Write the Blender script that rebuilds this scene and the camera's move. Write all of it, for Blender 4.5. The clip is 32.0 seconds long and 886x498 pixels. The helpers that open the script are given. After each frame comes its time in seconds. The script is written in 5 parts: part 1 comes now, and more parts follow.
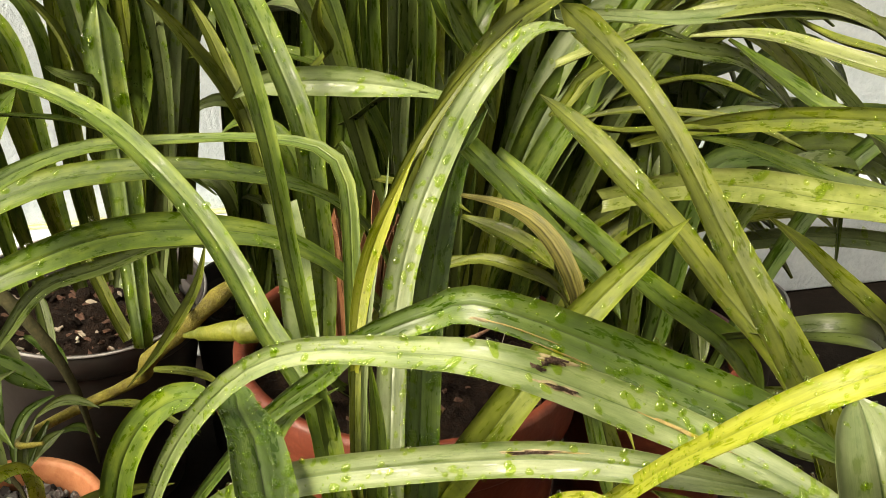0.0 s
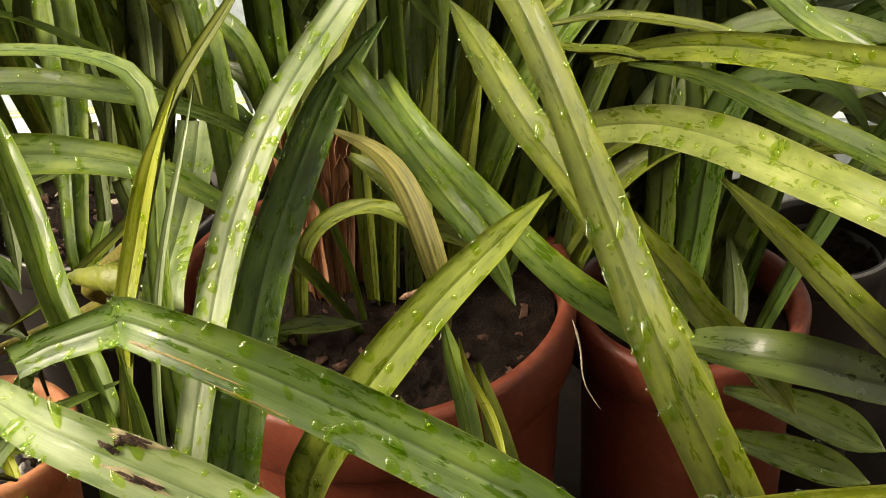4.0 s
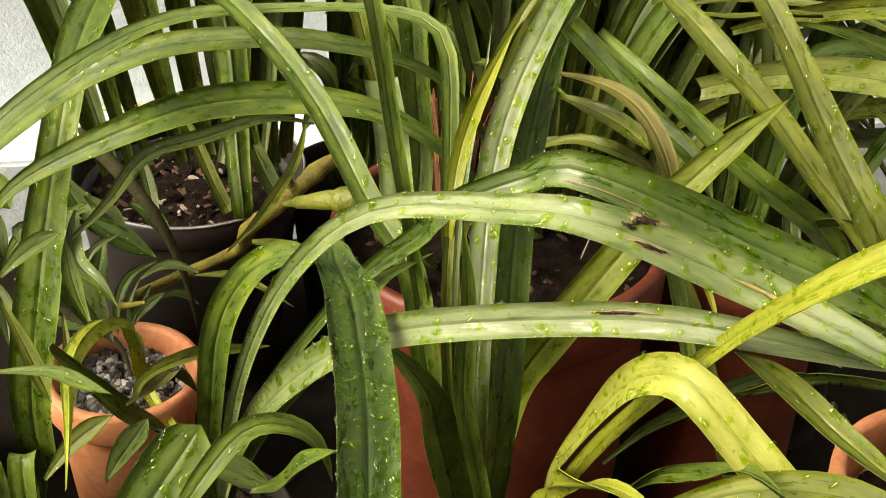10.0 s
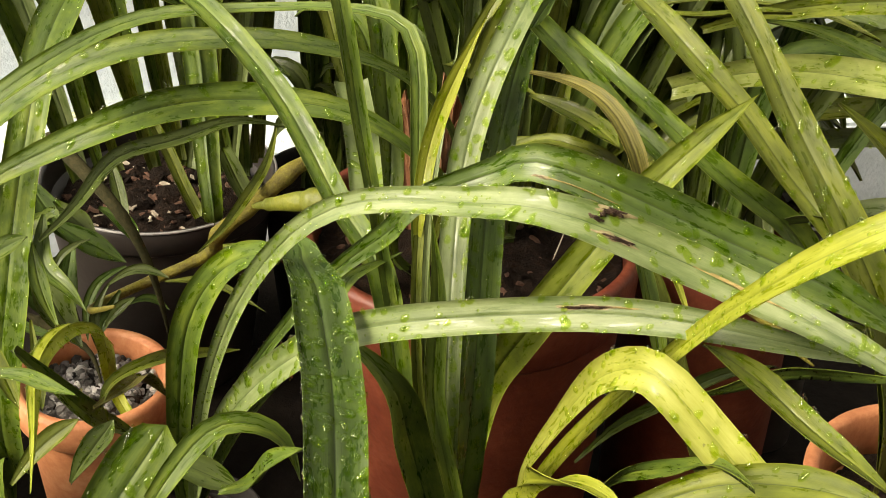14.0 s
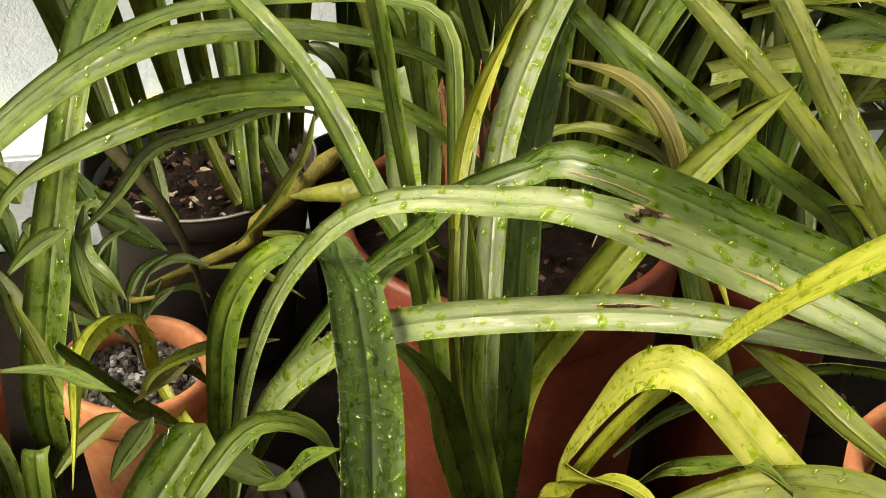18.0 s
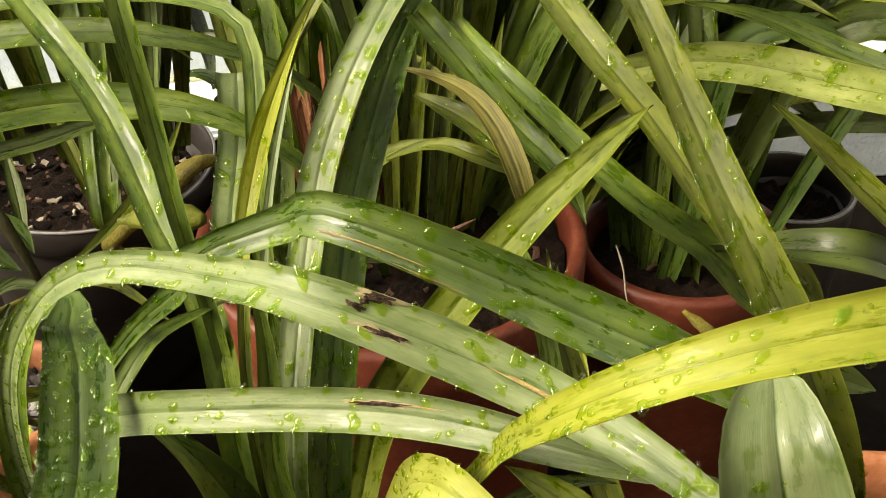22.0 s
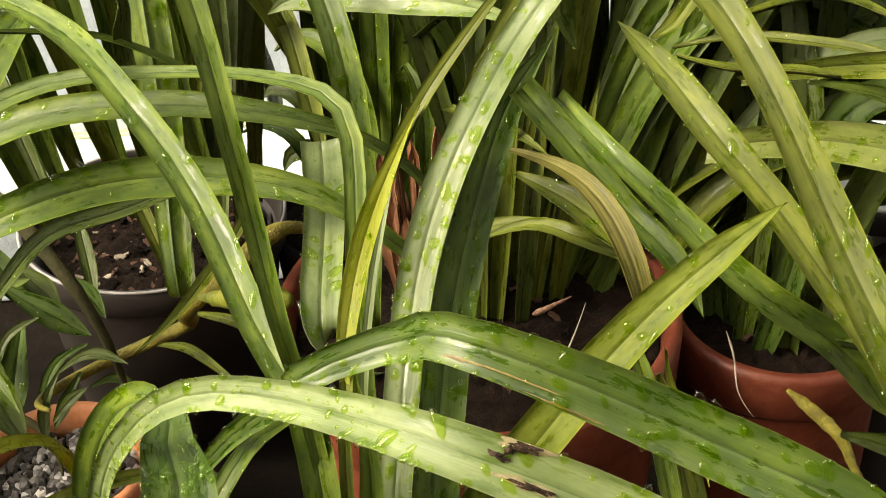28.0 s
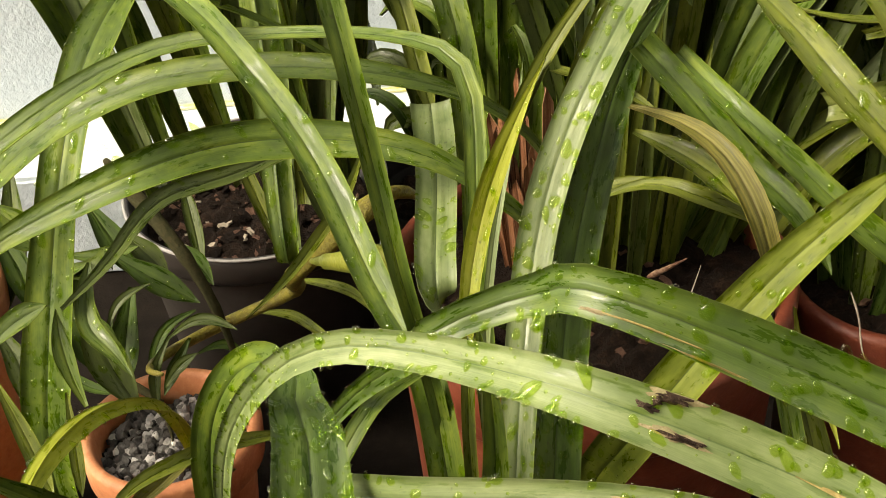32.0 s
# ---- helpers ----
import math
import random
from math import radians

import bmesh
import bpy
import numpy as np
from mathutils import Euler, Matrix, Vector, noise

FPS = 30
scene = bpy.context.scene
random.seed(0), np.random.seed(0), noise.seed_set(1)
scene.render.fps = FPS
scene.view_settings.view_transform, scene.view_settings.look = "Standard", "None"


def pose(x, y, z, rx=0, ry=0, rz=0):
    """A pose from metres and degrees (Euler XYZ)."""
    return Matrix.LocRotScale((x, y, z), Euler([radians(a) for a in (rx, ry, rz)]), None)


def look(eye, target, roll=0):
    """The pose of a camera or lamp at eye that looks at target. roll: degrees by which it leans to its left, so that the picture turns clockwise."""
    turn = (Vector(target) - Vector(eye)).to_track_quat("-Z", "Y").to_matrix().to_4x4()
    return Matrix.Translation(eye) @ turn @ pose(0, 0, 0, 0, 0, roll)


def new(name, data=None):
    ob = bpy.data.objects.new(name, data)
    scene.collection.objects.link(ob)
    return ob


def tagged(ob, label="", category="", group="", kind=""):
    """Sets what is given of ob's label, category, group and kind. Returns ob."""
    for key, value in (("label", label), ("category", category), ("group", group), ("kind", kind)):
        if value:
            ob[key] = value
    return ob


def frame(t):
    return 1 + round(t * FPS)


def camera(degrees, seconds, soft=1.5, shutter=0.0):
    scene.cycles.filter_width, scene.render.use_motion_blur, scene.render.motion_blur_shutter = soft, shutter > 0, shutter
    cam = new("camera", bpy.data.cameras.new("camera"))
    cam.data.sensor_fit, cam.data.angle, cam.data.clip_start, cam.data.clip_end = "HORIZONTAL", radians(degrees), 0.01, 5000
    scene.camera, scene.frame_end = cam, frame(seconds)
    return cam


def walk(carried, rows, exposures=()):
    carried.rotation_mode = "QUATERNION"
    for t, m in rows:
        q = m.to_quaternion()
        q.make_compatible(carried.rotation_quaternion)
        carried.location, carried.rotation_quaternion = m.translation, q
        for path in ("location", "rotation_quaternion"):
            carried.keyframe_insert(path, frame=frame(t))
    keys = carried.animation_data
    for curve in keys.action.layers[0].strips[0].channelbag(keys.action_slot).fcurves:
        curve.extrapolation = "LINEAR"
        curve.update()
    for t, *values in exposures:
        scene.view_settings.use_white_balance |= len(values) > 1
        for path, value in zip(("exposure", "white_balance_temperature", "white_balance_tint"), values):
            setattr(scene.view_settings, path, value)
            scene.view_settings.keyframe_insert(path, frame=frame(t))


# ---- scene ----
cam = camera(35.49, 32.0, soft=0.75)
PATH = [
    (0.0, pose(0.24706, -0.03389, 0.79392, 60.144, -2.108, -6.217)),
    (0.5, pose(0.31549, -0.00354, 0.80157, 60.008, -0.620, -0.715)),
    (1.0, pose(0.39378, 0.04079, 0.79553, 59.589, 1.232, 2.723)),
    (1.5, pose(0.44377, 0.06946, 0.78320, 58.219, 1.893, 6.047)),
    (2.0, pose(0.47468, 0.09604, 0.77941, 57.579, 2.431, 6.722)),
    (2.5, pose(0.48612, 0.10595, 0.78402, 57.838, 3.504, 7.225)),
    (3.0, pose(0.47878, 0.12424, 0.76966, 57.100, 1.839, 7.043)),
    (3.5, pose(0.46818, 0.12632, 0.76823, 56.014, 3.834, 7.464)),
    (4.0, pose(0.46254, 0.13826, 0.74564, 53.968, 2.862, 5.742)),
    (4.5, pose(0.44245, 0.12339, 0.75349, 53.749, 4.448, 6.855)),
    (6.5, pose(0.36846, 0.05121, 0.78047, 55.844, -0.081, 2.755)),
    (7.0, pose(0.30751, -0.00241, 0.79857, 59.392, -0.783, -1.691)),
    (7.5, pose(0.25752, -0.03072, 0.79015, 58.808, -0.464, -4.199)),
    (8.0, pose(0.22396, -0.05758, 0.78893, 59.019, -1.112, -3.924)),
    (8.5, pose(0.22363, -0.05877, 0.78535, 58.586, -1.658, -4.520)),
    (9.0, pose(0.22080, -0.04717, 0.77493, 58.091, -2.945, -2.857)),
    (9.5, pose(0.23478, -0.04664, 0.77558, 57.991, -3.796, -2.650)),
    (10.0, pose(0.24423, -0.05863, 0.78191, 56.443, -2.293, -1.626)),
    (10.5, pose(0.25899, -0.04877, 0.77682, 56.116, -1.936, -4.604)),
    (11.0, pose(0.25836, -0.04317, 0.77842, 56.100, -1.923, -4.486)),
    (11.5, pose(0.25080, -0.04568, 0.77937, 56.612, -2.156, -4.123)),
    (12.0, pose(0.25596, -0.05144, 0.78793, 57.593, -1.544, -4.385)),
    (12.5, pose(0.26506, -0.05007, 0.79027, 57.362, -1.638, -5.494)),
    (13.0, pose(0.25802, -0.04140, 0.77584, 55.922, -2.394, -4.085)),
    (13.5, pose(0.25492, -0.04041, 0.77533, 56.274, -2.440, -3.596)),
    (14.0, pose(0.24932, -0.05851, 0.77293, 57.024, -2.489, -2.559)),
    (14.5, pose(0.25362, -0.06721, 0.77903, 57.701, -2.299, -2.410)),
    (16.5, pose(0.25405, -0.06316, 0.78534, 56.730, -1.277, -2.234)),
    (17.0, pose(0.25437, -0.05618, 0.78006, 56.221, -1.107, -1.462)),
    (17.5, pose(0.25127, -0.05173, 0.77818, 55.926, -1.775, -1.202)),
    (18.0, pose(0.25302, -0.05026, 0.78206, 55.738, -1.081, -1.298)),
    (18.5, pose(0.25426, -0.04720, 0.77996, 55.997, -0.974, -1.252)),
    (19.0, pose(0.25336, -0.04237, 0.77515, 56.143, -1.459, -1.722)),
    (19.5, pose(0.24234, -0.04461, 0.76743, 55.721, -1.769, -0.404)),
    (20.0, pose(0.25187, -0.03450, 0.76978, 56.083, -1.512, -2.472)),
    (20.5, pose(0.25028, -0.03201, 0.76489, 55.682, -1.588, -3.951)),
    (21.0, pose(0.24785, -0.01524, 0.75769, 54.323, -1.736, -4.436)),
    (21.5, pose(0.30475, 0.02930, 0.76002, 54.448, -0.313, 0.229)),
    (22.0, pose(0.36616, 0.07018, 0.74723, 54.153, 0.172, 0.186)),
    (22.5, pose(0.39046, 0.09586, 0.74339, 54.892, 0.964, 1.032)),
    (23.0, pose(0.39217, 0.09505, 0.74742, 55.120, 0.956, 2.714)),
    (23.5, pose(0.38943, 0.09813, 0.75329, 54.887, 2.449, 3.563)),
    (24.0, pose(0.37325, 0.11059, 0.74545, 53.909, 3.721, 6.804)),
    (24.5, pose(0.31246, 0.12985, 0.75915, 55.453, 1.127, 0.942)),
    (25.0, pose(0.27584, 0.14423, 0.77807, 56.010, 1.050, -5.684)),
    (25.5, pose(0.29560, 0.13911, 0.76575, 53.828, 0.536, -5.078)),
    (27.5, pose(0.34043, 0.11357, 0.75930, 55.640, 0.692, 0.466)),
    (28.0, pose(0.33625, 0.11801, 0.75520, 54.748, 0.989, 1.590)),
    (28.5, pose(0.33966, 0.12608, 0.74877, 54.432, 1.204, 1.525)),
    (29.0, pose(0.33841, 0.13305, 0.74533, 54.079, 0.834, 0.674)),
    (29.5, pose(0.32195, 0.12534, 0.74651, 53.794, 0.800, 2.346)),
    (30.0, pose(0.31365, 0.12197, 0.74306, 53.833, 0.827, 2.998)),
    (30.5, pose(0.31472, 0.12109, 0.74713, 54.126, 1.835, 3.088)),
    (31.0, pose(0.31909, 0.11509, 0.74467, 54.115, 2.131, 3.713)),
    (31.5, pose(0.32068, 0.11761, 0.74211, 53.607, 2.760, 3.678)),
    (32.0, pose(0.31936, 0.11876, 0.74481, 53.912, 3.165, 4.166)),
]
EXPOSURE, SKY, SUN = 0.24, 0.56, 2.65
WARMTH = 8100
walk(cam, PATH, [(t, EXPOSURE + e, WARMTH, 10) for t, e in ((0, 0.06), (1, 0.15), (2.5, 0.15), (4, 0.03), (7, 0.04), (9, -0.07), (13, -0.04), (18, -0.12), (20, -0.12), (22, -0.08), (23, -0.04), (25, -0.05), (28, 0.06), (30, -0.03), (32, -0.1))])

# ---------------------------------------------------------------- light
sky_world = bpy.data.worlds.new("overcast_sky")
scene.world = sky_world
sky_world.use_nodes = True
wn = sky_world.node_tree.nodes
wl = sky_world.node_tree.links
sky = wn.new("ShaderNodeTexSky")
sky.sky_type = "NISHITA"
sky.sun_disc = False
sky.sun_elevation = radians(39)
sky.sun_rotation = radians(-108)
sky.dust_density = 3.0
wn["Background"].inputs["Strength"].default_value = SKY
pale = wn.new("ShaderNodeHueSaturation")
pale.inputs["Saturation"].default_value = 0.2
wl.new(sky.outputs[0], pale.inputs["Color"])
wl.new(pale.outputs[0], wn["Background"].inputs["Color"])
sun_data = bpy.data.lights.new("sun", "SUN")
sun_data.energy = SUN
sun_data.angle = radians(24)
sun_data.color = (1.0, 0.96, 0.87)
sun_ob = new("sun", sun_data)
sun_ob.matrix_world = look((-1.8, -0.05, 2.0), (0.3, 0.65, 0.2))


# ---------------------------------------------------------------- materials
def node_mat(name):
    mat = bpy.data.materials.new(name)
    mat.use_nodes = True
    nt = mat.node_tree
    return mat, nt.nodes, nt.links, nt.nodes["Principled BSDF"]


def ramp(nodes, stops):
    r = nodes.new("ShaderNodeValToRGB")
    els = r.color_ramp.elements
    while len(els) < len(stops):
        els.new(0.5)
    for e, (p, c) in zip(els, stops):
        e.position, e.color = p, (*c, 1)
    return r


def mixc(nodes, links, a, b, fac, mode="MIX"):
    mx = nodes.new("ShaderNodeMix")
    mx.data_type, mx.blend_type = "RGBA", mode
    for sock, val in ((mx.inputs["A"], a), (mx.inputs["B"], b), (mx.inputs["Factor"], fac)):
        if isinstance(val, (tuple, list)):
            sock.default_value = (*val, 1) if len(val) == 3 else val
        elif isinstance(val, (int, float)):
            sock.default_value = val
        else:
            links.new(val, sock)
    return mx.outputs["Result"]


def noise_tex(nodes, links, vec, scale, detail=4, rough=0.55):
    n = nodes.new("ShaderNodeTexNoise")
    n.inputs["Scale"].default_value = scale
    n.inputs["Detail"].default_value = detail
    n.inputs["Roughness"].default_value = rough
    if vec is not None:
        links.new(vec, n.inputs["Vector"])
    return n.outputs["Fac"]


def mapping(nodes, links, vec, scale):
    m = nodes.new("ShaderNodeMapping")
    m.inputs["Scale"].default_value = scale
    links.new(vec, m.inputs["Vector"])
    return m.outputs["Vector"]


def bump(nodes, links, height, strength, dist, bsdf):
    b = nodes.new("ShaderNodeBump")
    b.inputs["Strength"].default_value = strength
    b.inputs["Distance"].default_value = dist
    links.new(height, b.inputs["Height"])
    links.new(b.outputs["Normal"], bsdf.inputs["Normal"])


def leaf_mat(name, low, mid, high, spot, rough=0.40, glow=0.22, gleam=0.4, stripe=0.2):
    """Strap-leaf skin: long parallel veins, patchy tone, dark line painted for the midrib groove's shade, a little
    light coming through.
    """
    mat, nodes, links, bsdf = node_mat(name)
    uv = nodes.new("ShaderNodeUVMap").outputs["UV"]
    geo = nodes.new("ShaderNodeTexCoord").outputs["Object"]
    rnd = nodes.new("ShaderNodeObjectInfo").outputs["Random"]
    off = nodes.new("ShaderNodeVectorMath")
    off.operation = "ADD"
    links.new(uv, off.inputs[0])
    links.new(rnd, off.inputs[1])
    veins = noise_tex(nodes, links, mapping(nodes, links, off.outputs[0], (44, 0.8, 1)), 1.0, 3, 0.7)
    ribs = noise_tex(nodes, links, mapping(nodes, links, off.outputs[0], (15, 0.35, 1)), 1.0, 2, 0.5)
    broad = noise_tex(nodes, links, mapping(nodes, links, off.outputs[0], (2.0, 7.0, 1)), 1.0, 4, 0.6)
    blot = noise_tex(nodes, links, geo, 55, 5, 0.62)
    tone = ramp(nodes, [(0.36, low), (0.5, mid), (0.66, high)])
    add = nodes.new("ShaderNodeMath")
    add.operation = "MULTIPLY_ADD"
    links.new(veins, add.inputs[0])
    add.inputs[1].default_value = stripe
    half = nodes.new("ShaderNodeMath")
    half.operation = "MULTIPLY"
    links.new(broad, half.inputs[0])
    half.inputs[1].default_value = 1.0 - stripe
    links.new(half.outputs[0], add.inputs[2])
    links.new(add.outputs[0], tone.inputs["Fac"])
    hue = nodes.new("ShaderNodeHueSaturation")
    shift = nodes.new("ShaderNodeMapRange")
    shift.inputs["To Min"].default_value = 0.86
    shift.inputs["To Max"].default_value = 1.12
    links.new(rnd, shift.inputs["Value"])
    links.new(shift.outputs[0], hue.inputs["Value"])
    links.new(tone.outputs["Color"], hue.inputs["Color"])
    patch = ramp(nodes, [(0.60, (0, 0, 0)), (0.72, (1, 1, 1))])
    links.new(blot, patch.inputs["Fac"])
    sep = nodes.new("ShaderNodeMath")
    sep.operation = "MULTIPLY"
    links.new(patch.outputs["Color"], sep.inputs[0])
    sep.inputs[1].default_value = 0.55
    col = mixc(nodes, links, hue.outputs["Color"], spot, sep.outputs[0])
    sx = nodes.new("ShaderNodeSeparateXYZ")
    links.new(uv, sx.inputs[0])
    cen = nodes.new("ShaderNodeMath")
    cen.operation = "SUBTRACT"
    links.new(sx.outputs["X"], cen.inputs[0])
    cen.inputs[1].default_value = 0.5
    ab = nodes.new("ShaderNodeMath")
    ab.operation = "ABSOLUTE"
    links.new(cen.outputs[0], ab.inputs[0])
    rim = ramp(nodes, [(0.0, (0, 0, 0)), (0.022, (0, 0, 0)), (0.468, (0, 0, 0)), (0.488, (0.85, 0.85, 0.85))])
    links.new(ab.outputs[0], rim.inputs["Fac"])
    col = mixc(nodes, links, col, high, rim.outputs["Color"])
    # Groove shade put into the colour as a thin line along the midrib.
    crease = ramp(nodes, [(0.005, (0.9, 0.9, 0.9)), (0.018, (0, 0, 0))])
    links.new(ab.outputs[0], crease.inputs["Fac"])
    col = mixc(nodes, links, col, spot, crease.outputs["Color"])
    fleck_n = noise_tex(nodes, links, geo, 300, 2, 0.5)
    fleck = ramp(nodes, [(0.70, (0, 0, 0)), (0.76, (0.5, 0.5, 0.5))])
    links.new(fleck_n, fleck.inputs["Fac"])
    col = mixc(nodes, links, col, (0.035, 0.03, 0.012), fleck.outputs["Color"])
    scuff_n = noise_tex(nodes, links, mapping(nodes, links, off.outputs[0], (26, 3.2, 1)), 1.0, 4, 0.75)
    scuff = ramp(nodes, [(0.56, (0, 0, 0)), (0.68, (0.16, 0.16, 0.16))])
    links.new(scuff_n, scuff.inputs["Fac"])
    col = mixc(nodes, links, col, high, scuff.outputs["Color"])
    film_n = noise_tex(nodes, links, mapping(nodes, links, off.outputs[0], (5, 11, 1)), 1.0, 5, 0.68)
    film = ramp(nodes, [(0.555, (0, 0, 0)), (0.59, (1, 1, 1))])
    links.new(film_n, film.inputs["Fac"])
    bloom = mixc(nodes, links, col, (0.30, 0.34, 0.16), 0.05)
    soaked = mixc(nodes, links, col, (0.60, 0.70, 0.38), 0.6, "MULTIPLY")
    col = mixc(nodes, links, bloom, soaked, film.outputs["Color"])
    links.new(col, bsdf.inputs["Base Color"])
    gloss = nodes.new("ShaderNodeMapRange")
    gloss.inputs["To Min"].default_value = rough + 0.14
    gloss.inputs["To Max"].default_value = rough - 0.15
    links.new(film.outputs["Color"], gloss.inputs["Value"])
    links.new(gloss.outputs[0], bsdf.inputs["Roughness"])
    bsdf.inputs["Specular IOR Level"].default_value = gleam
    grain = nodes.new("ShaderNodeMath")
    grain.operation = "ADD"
    links.new(veins, grain.inputs[0])
    links.new(ribs, grain.inputs[1])
    bump(nodes, links, grain.outputs[0], 0.16, 0.0008, bsdf)
    tr = nodes.new("ShaderNodeBsdfTranslucent")
    bright = mixc(nodes, links, col, (0.9, 1.0, 0.5), 0.3, "MULTIPLY")
    links.new(bright, tr.inputs["Color"])
    ms = nodes.new("ShaderNodeMixShader")
    ms.inputs[0].default_value = glow
    out = nodes["Material Output"]
    links.new(bsdf.outputs[0], ms.inputs[1])
    links.new(tr.outputs[0], ms.inputs[2])
    links.new(ms.outputs[0], out.inputs["Surface"])
    return mat


MAT = {
    "green": leaf_mat("leaf_green", (0.036, 0.071, 0.005), (0.070, 0.120, 0.008), (0.153, 0.206, 0.019), (0.027, 0.057, 0.005)),
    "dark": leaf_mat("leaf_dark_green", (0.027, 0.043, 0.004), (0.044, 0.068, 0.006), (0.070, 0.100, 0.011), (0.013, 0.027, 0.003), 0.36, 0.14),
    "pale": leaf_mat("leaf_pale_green", (0.078, 0.120, 0.028), (0.120, 0.166, 0.048), (0.190, 0.234, 0.095), (0.046, 0.090, 0.012), 0.44, 0.15, 0.75),
    "olive": leaf_mat("leaf_olive_green", (0.056, 0.075, 0.005), (0.094, 0.118, 0.007), (0.157, 0.180, 0.014), (0.033, 0.052, 0.003), 0.40, 0.22, 0.36),
    "rich": leaf_mat("leaf_rich_green", (0.028, 0.060, 0.004), (0.050, 0.097, 0.007), (0.100, 0.151, 0.014), (0.021, 0.045, 0.003), 0.34, 0.2, 0.9),
    "pale_lime": leaf_mat("leaf_pale_lime", (0.260, 0.289, 0.029), (0.356, 0.379, 0.053), (0.448, 0.469, 0.095), (0.203, 0.240, 0.016), 0.42, 0.25, 0.6),
    "pale_olive": leaf_mat("leaf_pale_olive", (0.095, 0.124, 0.016), (0.146, 0.176, 0.032), (0.225, 0.252, 0.080), (0.062, 0.088, 0.007), 0.42, 0.18, 0.6),
    "bright_olive": leaf_mat("leaf_bright_olive", (0.082, 0.112, 0.005), (0.124, 0.160, 0.009), (0.190, 0.228, 0.024), (0.050, 0.078, 0.004), 0.42, 0.22, 0.3),
    "yellow": leaf_mat("leaf_yellow_green", (0.225, 0.262, 0.012), (0.312, 0.344, 0.022), (0.400, 0.425, 0.060), (0.165, 0.205, 0.010), 0.42, 0.36, 0.5),
    # Deep green that also puts the shade of inner leaves into colour.
    "deep": leaf_mat("leaf_deep_shaded_green", (0.016, 0.036, 0.003), (0.030, 0.064, 0.005), (0.060, 0.100, 0.010), (0.011, 0.027, 0.002), 0.42, 0.10, 0.25),
    "sheath": leaf_mat("dry_leaf_sheath", (0.120, 0.036, 0.017), (0.270, 0.098, 0.048), (0.470, 0.250, 0.140), (0.050, 0.014, 0.008), 0.55, 0.1, 0.3, 0.5),
    "amber": leaf_mat("leaf_dying_amber", (0.036, 0.034, 0.005), (0.118, 0.108, 0.013), (0.240, 0.200, 0.040), (0.060, 0.034, 0.007), 0.5, 0.2, 0.4, 0.7),
}


def water_mat():
    """Rain drops, tinted to imitate light within: the leaf shows through, the sky glints on their rims."""
    mat, nodes, links, bsdf = node_mat("tinted_rain_water")
    nodes.remove(bsdf)
    clear = nodes.new("ShaderNodeBsdfTransparent")
    # Yellow-green tint stands in for the brightness inside a drop.
    clear.inputs["Color"].default_value = (0.82, 0.94, 0.38, 1)
    bend = nodes.new("ShaderNodeBsdfRefraction")
    bend.inputs["IOR"].default_value = 1.33
    bend.inputs["Roughness"].default_value = 0.0
    gloss = nodes.new("ShaderNodeBsdfGlossy")
    gloss.inputs["Roughness"].default_value = 0.12
    gloss.inputs["Color"].default_value = (0.95, 1.0, 0.82, 1)
    edge = nodes.new("ShaderNodeLayerWeight")
    edge.inputs["Blend"].default_value = 0.5
    steep = nodes.new("ShaderNodeMath")
    steep.operation = "POWER"
    links.new(edge.outputs["Facing"], steep.inputs[0])
    steep.inputs[1].default_value = 2.2
    sheen = nodes.new("ShaderNodeMapRange")
    sheen.inputs["To Min"].default_value = 0.024
    sheen.inputs["To Max"].default_value = 0.42
    links.new(steep.outputs[0], sheen.inputs["Value"])
    body = nodes.new("ShaderNodeMixShader")
    body.inputs[0].default_value = 0.22
    links.new(clear.outputs[0], body.inputs[1])
    links.new(bend.outputs[0], body.inputs[2])
    top = nodes.new("ShaderNodeMixShader")
    links.new(sheen.outputs[0], top.inputs[0])
    links.new(body.outputs[0], top.inputs[1])
    links.new(gloss.outputs[0], top.inputs[2])
    links.new(top.outputs[0], nodes["Material Output"].inputs["Surface"])
    return mat


WATER = water_mat()


def mottled(name, a, b, c, scale, rough, bump_d, bump_s=0.6, spec=0.4, fine=6.0):
    mat, nodes, links, bsdf = node_mat(name)
    geo = nodes.new("ShaderNodeTexCoord").outputs["Object"]
    big = noise_tex(nodes, links, geo, scale, 5, 0.6)
    small = noise_tex(nodes, links, geo, scale * fine, 4, 0.65)
    r = ramp(nodes, [(0.3, a), (0.52, b), (0.72, c)])
    av = nodes.new("ShaderNodeMath")
    av.operation = "MULTIPLY_ADD"
    links.new(small, av.inputs[0])
    av.inputs[1].default_value = 0.45
    hb = nodes.new("ShaderNodeMath")
    hb.operation = "MULTIPLY"
    links.new(big, hb.inputs[0])
    hb.inputs[1].default_value = 0.55
    links.new(hb.outputs[0], av.inputs[2])
    links.new(av.outputs[0], r.inputs["Fac"])
    links.new(r.outputs["Color"], bsdf.inputs["Base Color"])
    bsdf.inputs["Roughness"].default_value = rough
    bsdf.inputs["Specular IOR Level"].default_value = spec
    bump(nodes, links, small, bump_s, bump_d, bsdf)
    return mat


# Red clay taken darker so the colour holds the shade on the pots.
TERRA = mottled("shade_darkened_terracotta", (0.080, 0.016, 0.008), (0.128, 0.028, 0.013), (0.20, 0.060, 0.031), 22, 0.5, 0.0012)
TERRA_PALE = mottled("pale_terracotta", (0.36, 0.12, 0.05), (0.50, 0.20, 0.09), (0.60, 0.30, 0.16), 26, 0.6, 0.0012)
GREY_PLASTIC = mottled("grey_plastic", (0.024, 0.020, 0.018), (0.034, 0.029, 0.026), (0.052, 0.045, 0.041), 14, 0.42, 0.0004)
